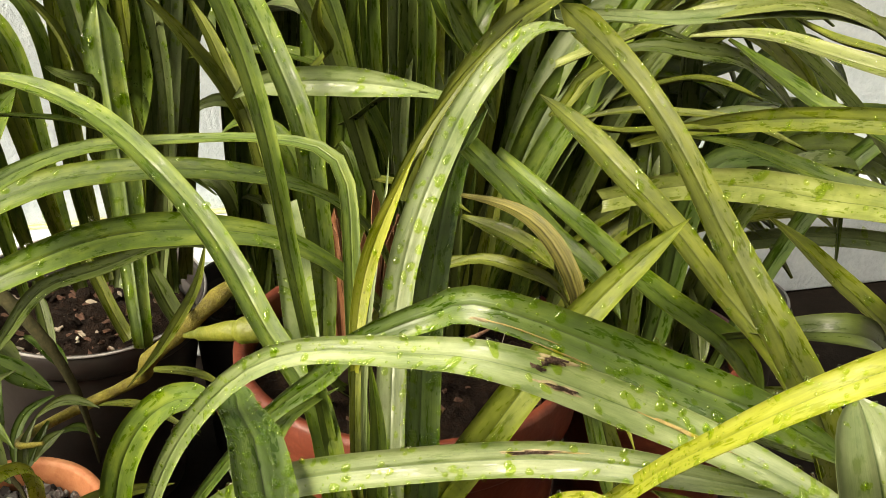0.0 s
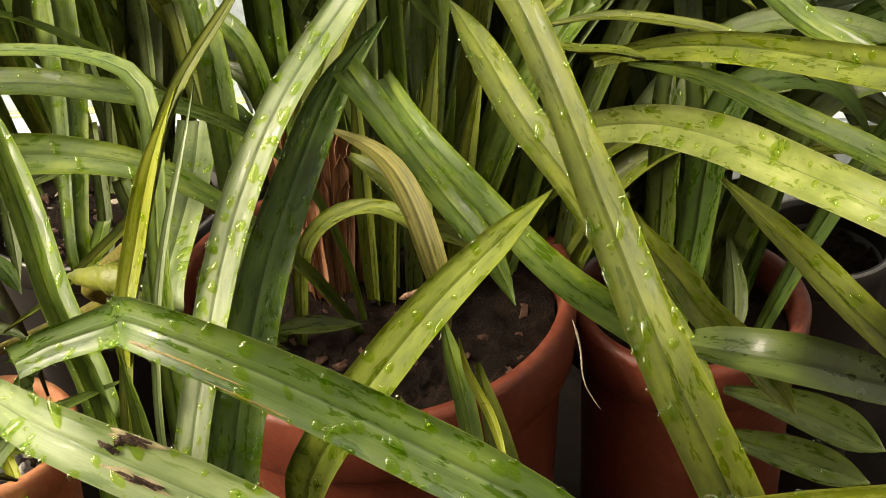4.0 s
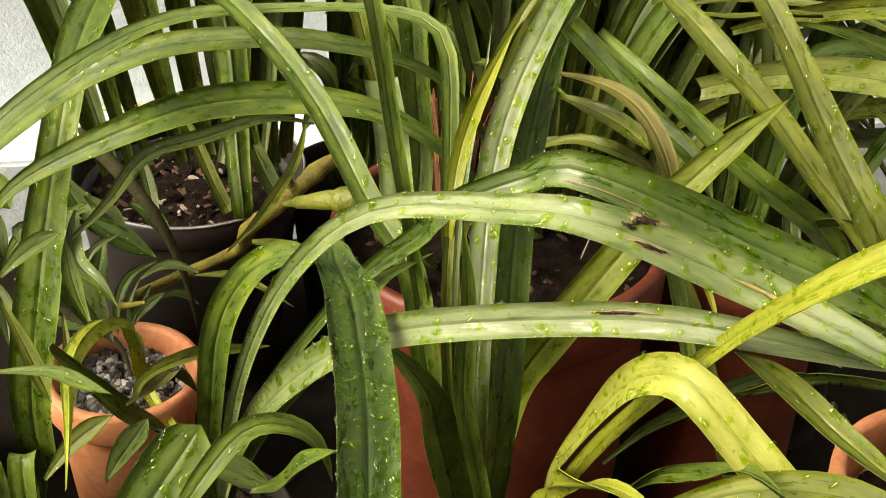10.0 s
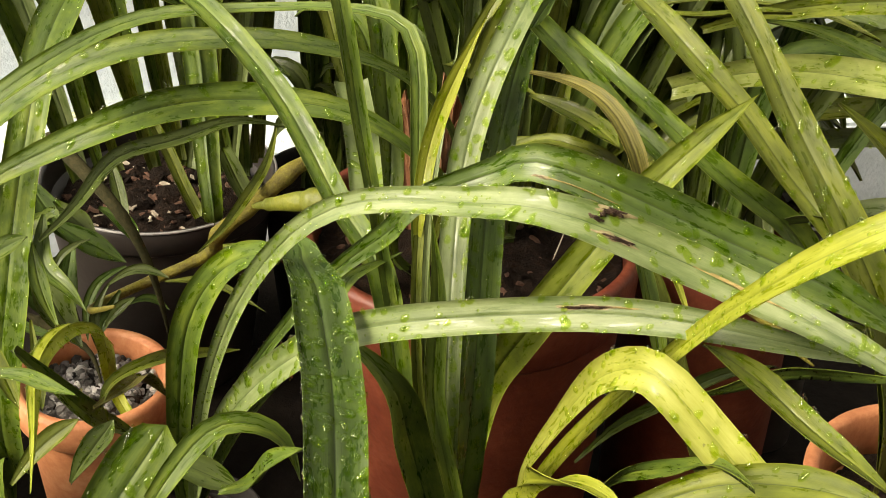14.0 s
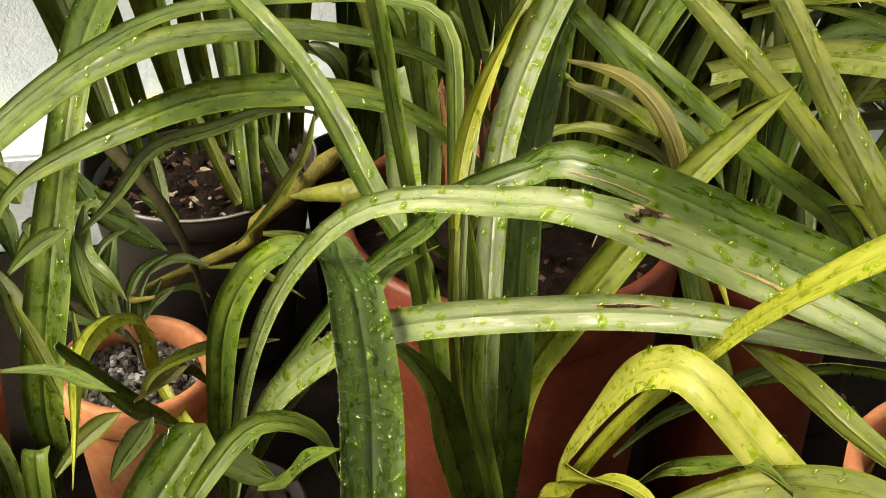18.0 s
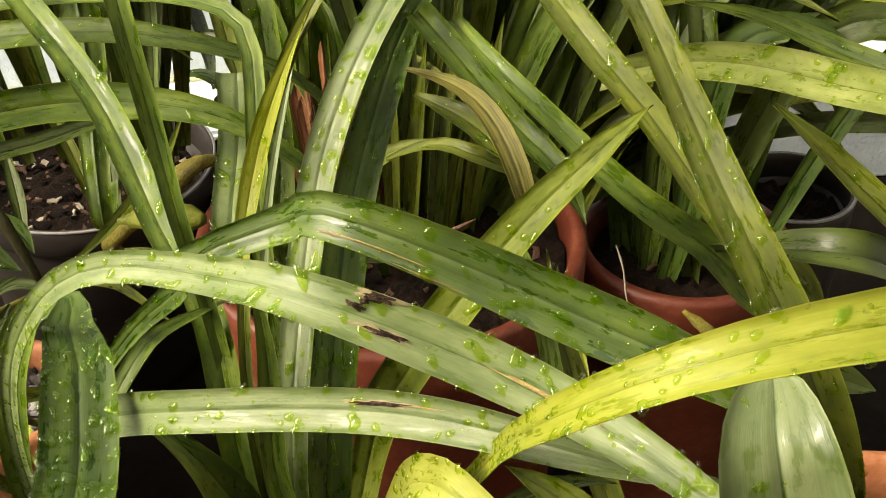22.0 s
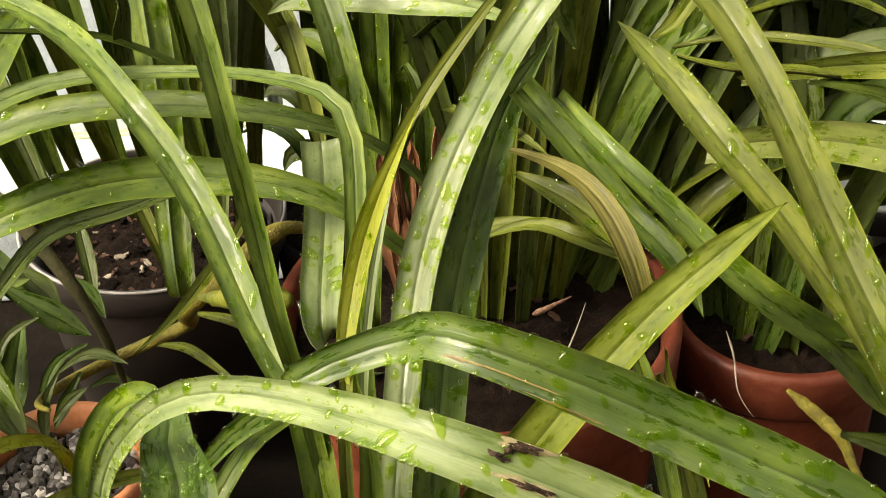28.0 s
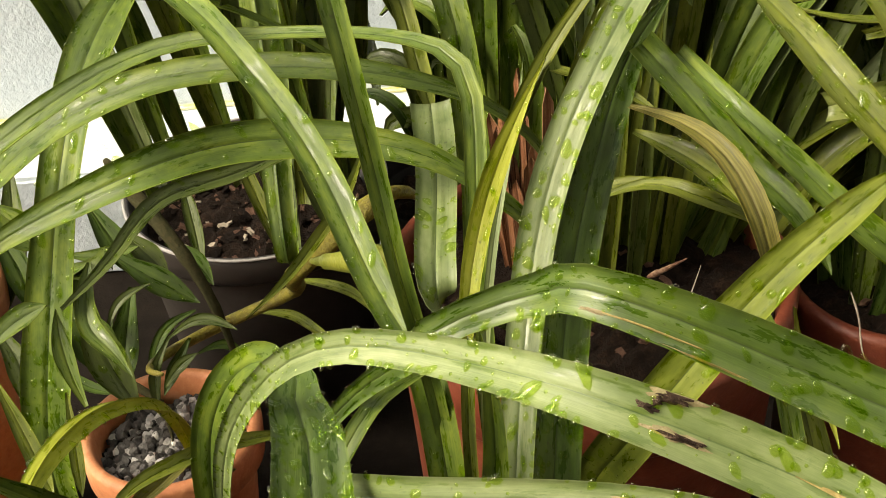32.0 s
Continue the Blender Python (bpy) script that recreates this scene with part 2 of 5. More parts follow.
BLACK_PLASTIC = mottled("black_plastic", (0.012, 0.011, 0.010), (0.018, 0.017, 0.016), (0.026, 0.024, 0.022), 14, 0.85, 0.0004, 0.6, 0.1)
RIM_WHITE = mottled("pale_rim_line", (0.16, 0.15, 0.14), (0.30, 0.29, 0.28), (0.42, 0.41, 0.40), 40, 0.5, 0.0003)
SOIL = mottled("damp_potting_soil", (0.006, 0.0035, 0.002), (0.017, 0.009, 0.005), (0.055, 0.030, 0.018), 110, 0.85, 0.006, 1.0, 0.15)
BARK = mottled("orchid_bark", (0.045, 0.018, 0.011), (0.13, 0.060, 0.034), (0.34, 0.23, 0.15), 70, 0.7, 0.002, 0.8)
GRAVEL = mottled("grey_gravel", (0.035, 0.033, 0.03), (0.11, 0.105, 0.10), (0.26, 0.25, 0.24), 160, 0.7, 0.002, 0.9)
nt = GRAVEL.node_tree
stone_tone = ramp(nt.nodes, [(0.0, (0.02, 0.018, 0.016)), (0.45, (0.09, 0.085, 0.08)), (0.75, (0.22, 0.21, 0.20)), (1.0, (0.48, 0.47, 0.45))])
nt.links.new(nt.nodes.new("ShaderNodeNewGeometry").outputs["Random Per Island"], stone_tone.inputs["Fac"])
nt.links.new(stone_tone.outputs["Color"], nt.nodes["Principled BSDF"].inputs["Base Color"])
STUCCO = mottled("white_rough_render", (0.46, 0.53, 0.56), (0.58, 0.65, 0.68), (0.68, 0.74, 0.76), 30, 0.85, 0.003, 0.7, 0.2)
# Near-black base colour stands in for deep shade on the floor.
FLOOR = mottled("shade_dark_concrete", (0.004, 0.003, 0.002), (0.008, 0.006, 0.0045), (0.016, 0.012, 0.009), 12, 0.92, 0.003, 0.6, 0.08)
MOSS = mottled("yellow_lichen_edge", (0.70, 0.62, 0.10), (0.74, 0.72, 0.42), (0.80, 0.80, 0.76), 34, 0.8, 0.002)
CANE = mottled("yellow_green_cane", (0.06, 0.045, 0.010), (0.18, 0.155, 0.018), (0.33, 0.30, 0.05), 90, 0.5, 0.0035)
SCAR = mottled("black_rotted_spot", (0.010, 0.006, 0.004), (0.045, 0.024, 0.014), (0.30, 0.22, 0.15), 420, 0.8, 0.0015, 1.0, 0.2)
WITHER = mottled("withered_tan_edge", (0.16, 0.11, 0.03), (0.30, 0.23, 0.08), (0.40, 0.36, 0.13), 160, 0.6, 0.0008)
HALO = mottled("bleached_scar_edge", (0.13, 0.12, 0.045), (0.24, 0.20, 0.10), (0.36, 0.28, 0.19), 260, 0.6, 0.0006)
ROOT = mottled("dry_root", (0.18, 0.14, 0.10), (0.34, 0.29, 0.22), (0.48, 0.43, 0.35), 90, 0.7, 0.0006)
STEM = mottled("dark_olive_stem", (0.014, 0.016, 0.006), (0.028, 0.026, 0.010), (0.055, 0.046, 0.02), 70, 0.85, 0.001, 0.8, 0.12)
BULB = mottled("olive_pseudobulb", (0.06, 0.075, 0.008), (0.12, 0.135, 0.014), (0.22, 0.21, 0.035), 60, 0.45, 0.0012)


# ---------------------------------------------------------------- builders
def part(name, bm, mat, parent=None, label="", smooth=True):
    me = bpy.data.meshes.new(name)
    bm.to_mesh(me)
    bm.free()
    me.materials.append(mat)
    if smooth:
        for p in me.polygons:
            p.use_smooth = True
    ob = new(name, me)
    ob.parent = parent
    if label:
        ob["label"] = label
    return ob


def empty(name, place, label, category, group=""):
    ob = new(name)
    ob.location = place
    ob.empty_display_size = 0.05
    tagged(ob, label, category, group)
    bpy.context.view_layer.update()
    return ob


def glide(pts, n):
    """A natural cubic through a few stations, by chord length."""
    P = np.array(pts, float)
    K = len(P)
    d = np.concatenate([[0], np.cumsum(np.maximum(np.linalg.norm(np.diff(P, axis=0), axis=1), 1e-4))])
    u = d / d[-1]
    h = np.diff(u)
    A, b = np.zeros((K, K)), np.zeros((K, 3))
    A[0, 0] = A[-1, -1] = 1
    for i in range(1, K - 1):
        A[i, i - 1:i + 2] = h[i - 1], 2 * (h[i - 1] + h[i]), h[i]
        b[i] = 6 * ((P[i + 1] - P[i]) / h[i] - (P[i] - P[i - 1]) / h[i - 1])
    m2 = np.linalg.solve(A, b)
    x = np.linspace(0, 1, n)
    k = np.clip(np.searchsorted(u, x) - 1, 0, K - 2)
    a, c, hh = (u[k + 1] - x)[:, None], (x - u[k])[:, None], h[k][:, None]
    return m2[k] * a ** 3 / (6 * hh) + m2[k + 1] * c ** 3 / (6 * hh) + (P[k] / hh - m2[k] * hh / 6) * a + (P[k + 1] / hh - m2[k + 1] * hh / 6) * c, d[-1]


FACE = Vector((0.05, -0.55, 0.85)).normalized()
COLS = (-1.0, -0.62, -0.26, -0.055, 0.0, 0.055, 0.26, 0.62, 1.0)
NC = len(COLS)


def blade_sheet(pts, width, tip, fold, roll, twist, wav, rng, blunt=1.0, face=None):
    """Rows of points across the blade, its normals and its length."""
    line, length = glide(pts, 2)
    n = max(14, min(48, int(length / 0.009)))
    line, length = glide(pts, n)
    tang = np.gradient(line, axis=0)
    tang /= np.linalg.norm(tang, axis=1)[:, None]
    width = list(width) if isinstance(width, (list, tuple)) else [width * 0.5, width * 0.85, width, width, width]
    stations = np.linspace(0, 1, len(width))
    rows, normals = [], []
    ph = rng.uniform(0, 6.28)
    front = Vector(face).normalized() if face else FACE
    prev = last = None
    for i in range(n):
        s = i / (n - 1)
        T = Vector(tang[i])
        S = T.cross(front if prev is None else front * 0.5 + prev * 0.5)
        if S.length < 0.4 and last is not None:
            S = last - T * last.dot(T)
        elif S.length < 0.2:
            S = T.cross(Vector((0, -1, 0.2)))
        S.normalize()
        if last is not None and S.dot(last) < 0:
            S = -S
        last = S
        N = S.cross(T).normalized()
        prev = N
        q = Matrix.Rotation(radians(roll + twist * (s - 0.5)), 3, T)
        S, N = q @ S, q @ N
        w = float(np.interp(s, stations, width))
        if tip > 0 and s > 1 - tip:
            v = (s - 1 + tip) / tip
            w *= max(0.02, (1 - v ** 1.8) ** blunt)
        f = radians(fold) * (1 - 0.3 * s)
        w /= math.cos(f) ** 0.7
        row = []
        for e in COLS:
            lift = abs(e) ** 0.9 * 0.5 * w * math.sin(f) - 0.035 * w * math.sin(math.pi * min(1, abs(e)))
            lift -= 0.035 * w if e == 0 else 0
            edge = wav * w * math.sin(s * length * 95 + ph + (2 if e > 0 else 0)) * abs(e) ** 2
            row.append(Vector(line[i]) + S * (e * 0.5 * w * math.cos(f)) + N * (lift + edge))
        rows.append(row)
        normals.append(N)
    return rows, normals, length


def on_blade(rows, s, e):
    """The place, normal, along and across directions of a spot on a blade."""
    n = len(rows)
    x = min(max(s, 0), 0.9999) * (n - 1)
    i = int(x)
    k = max(j for j in range(NC - 1) if COLS[j] <= max(-1, min(0.9999, e)))
    v = (e - COLS[k]) / (COLS[k + 1] - COLS[k])
    u = x - i
    a, b, c, d = rows[i][k], rows[i][k + 1], rows[i + 1][k], rows[i + 1][k + 1]
    p = a * (1 - u) * (1 - v) + b * (1 - u) * v + c * u * (1 - v) + d * u * v
    al, ac = ((c - a) * (1 - v) + (d - b) * v).normalized(), ((b - a) * (1 - u) + (d - c) * u).normalized()
    return p, ac.cross(al).normalized() * 1.0, al, ac


DOME = [(1.0, 0.0), (0.96, 0.32), (0.78, 0.66), (0.50, 0.88), (0.22, 0.98)]
# Point near the camera; beads go on the blade side facing it.
CAMERA_SIDE = Vector((0.34, 0.03, 0.78))


def water_drops(leaf, rows, length, per_dm, rng, inv, size):
    """Round and runny beads of rain on one leaf, joined."""
    verts, faces = [], []
    per_dm = max(per_dm, 7)
    count = int(1.45 * per_dm * length * 10 * rng.uniform(0.85, 1.15))
    edge_count = int(1.0 * per_dm * length * 10) if per_dm >= 9 else 0
    for k in range(int(1.3 * per_dm * length * 10)):
        p, N, al, ac = on_blade(rows, rng.uniform(0.1, 0.98), rng.uniform(-0.95, 0.95))
        if N.dot(CAMERA_SIDE - p) < 0:
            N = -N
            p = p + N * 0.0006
        r = rng.uniform(0.0003, 0.0008)
        start = len(verts)
        for rr, h in ((1.0, 0.0), (0.75, 0.6)):
            for a in range(5):
                t = a * 2 * math.pi / 5
                verts.append(inv @ (p + al * (math.cos(t) * r * rr) + ac * (math.sin(t) * r * rr) + N * (h * r * 0.7)))
        verts.append(inv @ (p + N * (r * 0.7)))
        for a in range(5):
            b = (a + 1) % 5
            faces.append((start + a, start + b, start + 5 + b, start + 5 + a))
            faces.append((start + 5 + a, start + 5 + b, start + 10))
    for k in range(count + edge_count):
        s, e = rng.uniform(0.12, 0.97), rng.choice((-1, 1)) * rng.uniform(0.08, 0.9) ** 0.75
        if k >= count:
            e = math.copysign(0.95, e)
        p, N, al, ac = on_blade(rows, s, e)
        if N.dot(CAMERA_SIDE - p) < 0:
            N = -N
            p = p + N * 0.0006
        wide = (rows[int(s * (len(rows) - 1))][-1] - rows[int(s * (len(rows) - 1))][0]).length
        r = min(size if k < count else 0.0015, 0.12 * wide) * (0.42 + 0.45 * rng.random() + 0.65 * rng.random() ** 3)
        down = Vector((0, 0, -1)) - N * -N.z
        down = down.normalized() if down.length > 0.15 else al
        down = (down * 0.6 + al * (1 if al.dot(down) > 0 else -1) * 0.4).normalized()
        side = N.cross(down).normalized()
        long = 1.0 if k >= count else rng.uniform(0.95, 1.4) if rng.random() < 0.6 else rng.uniform(1.4, 2.4)
        start = len(verts)
        seg = 9
        wob = rng.uniform(0, 6.28)
        for rr, h in DOME:
            for a in range(seg):
                t = a * 2 * math.pi / seg
                k = r * rr * (1 + 0.16 * math.sin(2 * t + wob) + 0.10 * math.sin(3 * t + 2 * wob))
                verts.append(inv @ (p + down * (math.cos(t) * k * long) + side * (math.sin(t) * k) + N * (h * r * 0.6 - 0.0001)))
        verts.append(inv @ (p + N * (r * 0.6 - 0.0001)))
        for ring in range(len(DOME) - 1):
            for a in range(seg):
                q = start + ring * seg
                faces.append((q + a, q + (a + 1) % seg, q + seg + (a + 1) % seg, q + seg + a))
        q = start + (len(DOME) - 1) * seg
        for a in range(seg):
            faces.append((q + a, q + (a + 1) % seg, start + len(DOME) * seg))
    if not faces:
        return
    me = bpy.data.meshes.new("rainwater")
    me.from_pydata([tuple(v) for v in verts], [], faces)
    for p in me.polygons:
        p.use_smooth = True
    me.materials.append(WATER)
    me.update()
    ob = new("rainwater", me)
    ob.parent = leaf
    tagged(ob, "beads of rainwater tinted yellow-green", "", "", "stuff")


def leaf_patch(leaf, rows, s, e, ds, de, mat, rng, inv, name, lift=0.0):
    """A ragged withered patch that follows the blade."""
    bm = bmesh.new()
    ring, seg = [], 26
    ph = [rng.uniform(0, 6.28) for _ in range(4)]
    rings = []
    for f in (0.0, 0.55, 1.0):
        ring = []
        for a in range(seg):
            t = a * 2 * math.pi / seg
            k = f * (1 + 0.22 * math.sin(2 * t + ph[0]) + 0.2 * math.sin(5 * t + ph[1]) + 0.14 * math.sin(9 * t + ph[2]))
            p, N, al, ac = on_blade(rows, s + ds * k * math.cos(t), max(-1, min(0.999, e + de * k * math.sin(t))))
            if N.dot(FACE) < 0:
                N = -N
            ring.append(bm.verts.new(inv @ (p + N * (lift + 0.0009 - 0.0006 * f + 0.0006 * rng.random() * (1 - f)))))
        rings.append(ring)
    for a, b in zip(rings, rings[1:]):
        for i in range(seg):
            bm.faces.new((a[i], a[(i + 1) % seg], b[(i + 1) % seg], b[i]))
    bmesh.ops.remove_doubles(bm, verts=bm.verts, dist=1e-6)
    part(name, bm, mat, leaf)


def strap_leaf(plant, pts, width, skin="green", tip=0.3, fold=24, roll=0, twist=0, wav=0.012, wet=0, blunt=1.0, name="leaf", label="", thick=0.0010, scars=(), bead=0.0024, face=None):
    """One strap leaf as a closed, creased blade along its stations. wet: water beads to the 10 cm."""
    rng = random.Random(int(abs(pts[0][0] * 7919 + pts[-1][2] * 104729 + pts[-1][1] * 3571) * 1000))
    rows, normals, length = blade_sheet(pts, width, tip, fold, roll, twist, wav, rng, blunt, face)
    n = len(rows)
    verts, faces, uvs = [], [], []
    for side in (0, 1):
        for i, row in enumerate(rows):
            for c, p in enumerate(row):
                e = abs(COLS[c])
                rib = 2.2 if c == NC // 2 else 1.0
                verts.append(p - normals[i] * (thick * rib * (1 - 0.6 * e) * side))
                uvs.append((COLS[c] * 0.5 + 0.5, i / (n - 1) * length * 5))
    off = n * NC
    for i in range(n - 1):
        for c in range(NC - 1):
            a = i * NC + c
            faces.append((a, a + 1, a + NC + 1, a + NC))
            faces.append((off + a, off + a + NC, off + a + NC + 1, off + a + 1))
    rim = [i * NC for i in range(n)] + [(n - 1) * NC + c for c in range(1, NC)] + [i * NC + NC - 1 for i in range(n - 2, -1, -1)] + [c for c in range(NC - 2, 0, -1)]
    for a, b in zip(rim, rim[1:] + rim[:1]):
        faces.append((b, a, off + a, off + b))
    me = bpy.data.meshes.new(name)
    inv = plant.matrix_world.inverted() if plant else Matrix()
    me.from_pydata([tuple(inv @ v) for v in verts], [], faces)
    lay = me.uv_layers.new(name="UVMap")
    for lp in me.loops:
        lay.data[lp.index].uv = uvs[lp.vertex_index]
    for p in me.polygons:
        p.use_smooth = True
    me.materials.append(MAT[skin])
    me.update()
    ob = new(name, me)
    ob.parent = plant
    if label:
        ob["label"] = label
    for s, e, ds, de, kind in scars:
        leaf_patch(ob, rows, s, e, ds, de, SCAR if kind == "scar" else HALO if kind == "halo" else WITHER, rng, inv, "scar" if kind == "scar" else "withered_patch", 0.0005 if kind == "scar" else 0.0)
    if wet:
        water_drops(ob, rows, length, wet, rng, inv, bead)
    return ob


def lathe(prof, seg=64):
    """A turned shell from (radius, height) stations."""
    bm = bmesh.new()
    rings = []
    for r, z in prof:
        rings.append([bm.verts.new((r * math.cos(a * 2 * math.pi / seg), r * math.sin(a * 2 * math.pi / seg), z)) for a in range(seg)])
    for a, b in zip(rings, rings[1:]):
        for i in range(seg):
            bm.faces.new((a[i], a[(i + 1) % seg], b[(i + 1) % seg], b[i]))
    return bm


def pot(name, place, radius, height, mat, label, rim_h=0.03, soil=SOIL, rim_mat=None, drop=0.02, taper=0.72):
    th = 0.006 if "terracotta" in name else 0.003
    top = empty(name, place, label, "plant pot")
    r0 = radius * taper
    lip = 0.006 if "terracotta" in name else 0.003
    zr = height - rim_h
    rb = r0 + (radius - lip - r0) * zr / height
    part("body", lathe([(0.012, 0.004), (r0 - th, 0.004), (r0 - 0.004, 0), (r0, 0.004), (rb, zr - 0.002), (rb, zr + 0.004), (rb - th, zr + 0.004), (r0 - th, 0.012), (0.012, 0.012)]), mat, top)
    part("rim", lathe([(rb - 0.001, zr), (radius - 0.003, zr + 0.001), (radius - 0.001, zr + 0.004), (radius, height - 0.004), (radius - 0.002, height), (radius - th * 1.3, height), (radius - th * 1.6, height - 0.004), (rb - th, zr + 0.002), (rb - 0.001, zr)]), rim_mat or mat, top)
    if name == "grey_plastic_pot":
        part("rim_edge", lathe([(radius - 0.0022, height + 0.0002), (radius - 0.0014, height + 0.0008), (radius - 0.0003, height + 0.0005), (radius + 0.0003, height - 0.0008), (radius - 0.001, height - 0.0014)], 96), RIM_WHITE, top, "pale line along the rim edge")
    return top


def soil_bed(name, place, radius, mat, label, category="soil", rough=0.007, seed=1):
    rng = random.Random(seed)
    bm = bmesh.new()
    bmesh.ops.create_grid(bm, x_segments=44, y_segments=44, size=radius)
    for v in bm.verts:
        r = max(abs(v.co.x), abs(v.co.y))
        l = math.hypot(v.co.x, v.co.y)
        if l > 0:
            v.co.x, v.co.y = v.co.x * r / l, v.co.y * r / l
        q = noise.noise(Vector((v.co.x * 60 + seed, v.co.y * 60, 0))) * rough + noise.noise(Vector((v.co.x * 160 + seed, v.co.y * 160, 3))) * rough * 0.8
        v.co.z = q + (radius - math.hypot(v.co.x, v.co.y)) * 0.06
    ext = bmesh.ops.extrude_face_region(bm, geom=bm.faces[:])
    bmesh.ops.translate(bm, verts=[g for g in ext["geom"] if isinstance(g, bmesh.types.BMVert)], vec=(0, 0, -0.02))
    bmesh.ops.recalc_face_normals(bm, faces=bm.faces)
    ob = part(name, bm, mat)
    ob.location = place
    return tagged(ob, label, category)


def slab(name, lo, hi, mat, label, kind="structure", category="wall"):
    bm = bmesh.new()
    bmesh.ops.create_cube(bm, size=1)
    for v in bm.verts:
        v.co = Vector([lo[k] + (v.co[k] + 0.5) * (hi[k] - lo[k]) for k in range(3)])
    bmesh.ops.bevel(bm, geom=bm.edges[:], offset=0.004, segments=2, affect="EDGES")
    return tagged(part(name, bm, mat, smooth=False), label, category, "", kind)


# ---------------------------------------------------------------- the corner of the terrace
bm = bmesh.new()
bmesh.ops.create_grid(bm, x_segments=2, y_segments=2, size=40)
ground = tagged(part("ground", bm, FLOOR, smooth=False), "concrete terrace floor coloured near black for the shade among pots", "floor", "", "structure")
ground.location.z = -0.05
WALL_TURN = pose(0, 1.294, 0, 0, 0, 8.2)
for ob in (
    slab("wall_back", (-3, 0, -0.05), (4, 0.2, 2.2), STUCCO, "white rough-rendered garden wall"),
    slab("wall_plinth", (-3, -0.11, -0.05), (4, 0.002, 0.065), STUCCO, "white rendered low plinth with a flat ledge"),
    slab("trim_ledge", (-3, -0.006, 0.064), (4, 0.003, 0.070), MOSS, "yellow lichen line along the ledge", category="trim"),
):
    ob.matrix_world = WALL_TURN
# Unseen walls added to cut sky light; their grey tunes the bounce.
PLASTER = mottled("blocker_wall_plaster", (0.19, 0.182, 0.172), (0.25, 0.24, 0.228), (0.32, 0.31, 0.295), 6, 0.9, 0.004, 0.6, 0.2)
slab("wall_front", (-1.2, -0.95, -0.05), (1.8, -0.75, 2.3), PLASTER, "unseen grey wall added to block light from the front")
slab("wall_east", (1.6, -0.75, -0.05), (1.8, 1.3, 2.3), PLASTER, "unseen grey wall added to block light from the right")
slab("wall_west", (-1.8, -0.95, -0.05), (-1.6, 0.88, 0.5), PLASTER, "unseen low grey wall added on the left")

# ---------------------------------------------------------------- pots, soil and gravel
GZ = -0.05


def chips_on(bed, radius, count, mats, seed, size):
    """Chips of bark lying in a soil bed, a few shapes shared by all."""
    rng = random.Random(seed)
    shapes = []
    for k in range(5):
        bm = bmesh.new()
        bmesh.ops.create_cube(bm, size=1)
        bmesh.ops.subdivide_edges(bm, edges=bm.edges[:], cuts=1)
        for v in bm.verts:
            v.co = Vector((v.co.x * rng.uniform(0.7, 1.3), v.co.y * rng.uniform(0.25, 0.6), v.co.z * rng.uniform(0.2, 0.5))) + Vector((rng.uniform(-0.12, 0.12), rng.uniform(-0.1, 0.1), rng.uniform(-0.06, 0.06)))
        me = bpy.data.meshes.new("bark_chip")
        bm.to_mesh(me)
        bm.free()
        me.materials.append(mats[k % len(mats)])
        shapes.append(me)
    for k in range(count):
        a, r = rng.uniform(0, 6.283), radius * rng.random() ** 0.5
        ob = new("bark_chip", shapes[k % 5])
        ob.parent = bed
        s = size * rng.uniform(0.5, 1.5)
        ob.matrix_basis = Matrix.LocRotScale((r * math.cos(a), r * math.sin(a), (radius - r) * 0.06 + s * 0.12), Euler((rng.uniform(-0.5, 0.5), rng.uniform(-0.5, 0.5), rng.uniform(0, 6.28))), (s, s, s))


def gravel_stones(bed, radius, count, seed):
    rng = random.Random(seed)
    verts, faces = [], []
    ico = [(0, 0, 1), (0.9, 0, 0.3), (0.28, 0.85, 0.3), (-0.72, 0.53, 0.3), (-0.72, -0.53, 0.3), (0.28, -0.85, 0.3), (0.72, 0.53, -0.4), (-0.28, 0.85, -0.4), (-0.9, 0, -0.4), (-0.28, -0.85, -0.4), (0.72, -0.53, -0.4), (0, 0, -1)]
    tri = [(0, 1, 2), (0, 2, 3), (0, 3, 4), (0, 4, 5), (0, 5, 1), (1, 6, 2), (2, 7, 3), (3, 8, 4), (4, 9, 5), (5, 10, 1), (2, 6, 7), (3, 7, 8), (4, 8, 9), (5, 9, 10), (1, 10, 6), (11, 7, 6), (11, 8, 7), (11, 9, 8), (11, 10, 9), (11, 6, 10)]
    for _ in range(count):
        a, r, s = rng.uniform(0, 6.283), radius * rng.random() ** 0.5, rng.uniform(0.0022, 0.0056)
        rot = Euler((rng.uniform(0, 6), rng.uniform(0, 6), rng.uniform(0, 6))).to_matrix()
        o = Vector((r * math.cos(a), r * math.sin(a), (radius - r) * 0.06 + rng.uniform(0, 0.004)))
        q = len(verts)
        verts += [tuple(o + rot @ (Vector(v) * s * rng.uniform(0.75, 1.2))) for v in ico]
        faces += [tuple(q + i for i in f) for f in tri]
    me = bpy.data.meshes.new("gravel")
    me.from_pydata(verts, [], faces)
    me.materials.append(GRAVEL)
    ob = new("gravel", me)
    ob.parent = bed
    tagged(ob, "pale grey angular gravel", "", "", "stuff")


def tall(z):
    return z - GZ


pot("terracotta_pot", (0.33, 0.775, GZ), 0.122, tall(0.252), TERRA, "large red terracotta pot, coloured darker for shade, holding a strap-leaved orchid", 0.045, taper=0.82)
pot("terracotta_pot", (0.520, 0.810, GZ), 0.072, tall(0.222), TERRA, "red terracotta pot standing beside the large one", 0.035, taper=0.9)
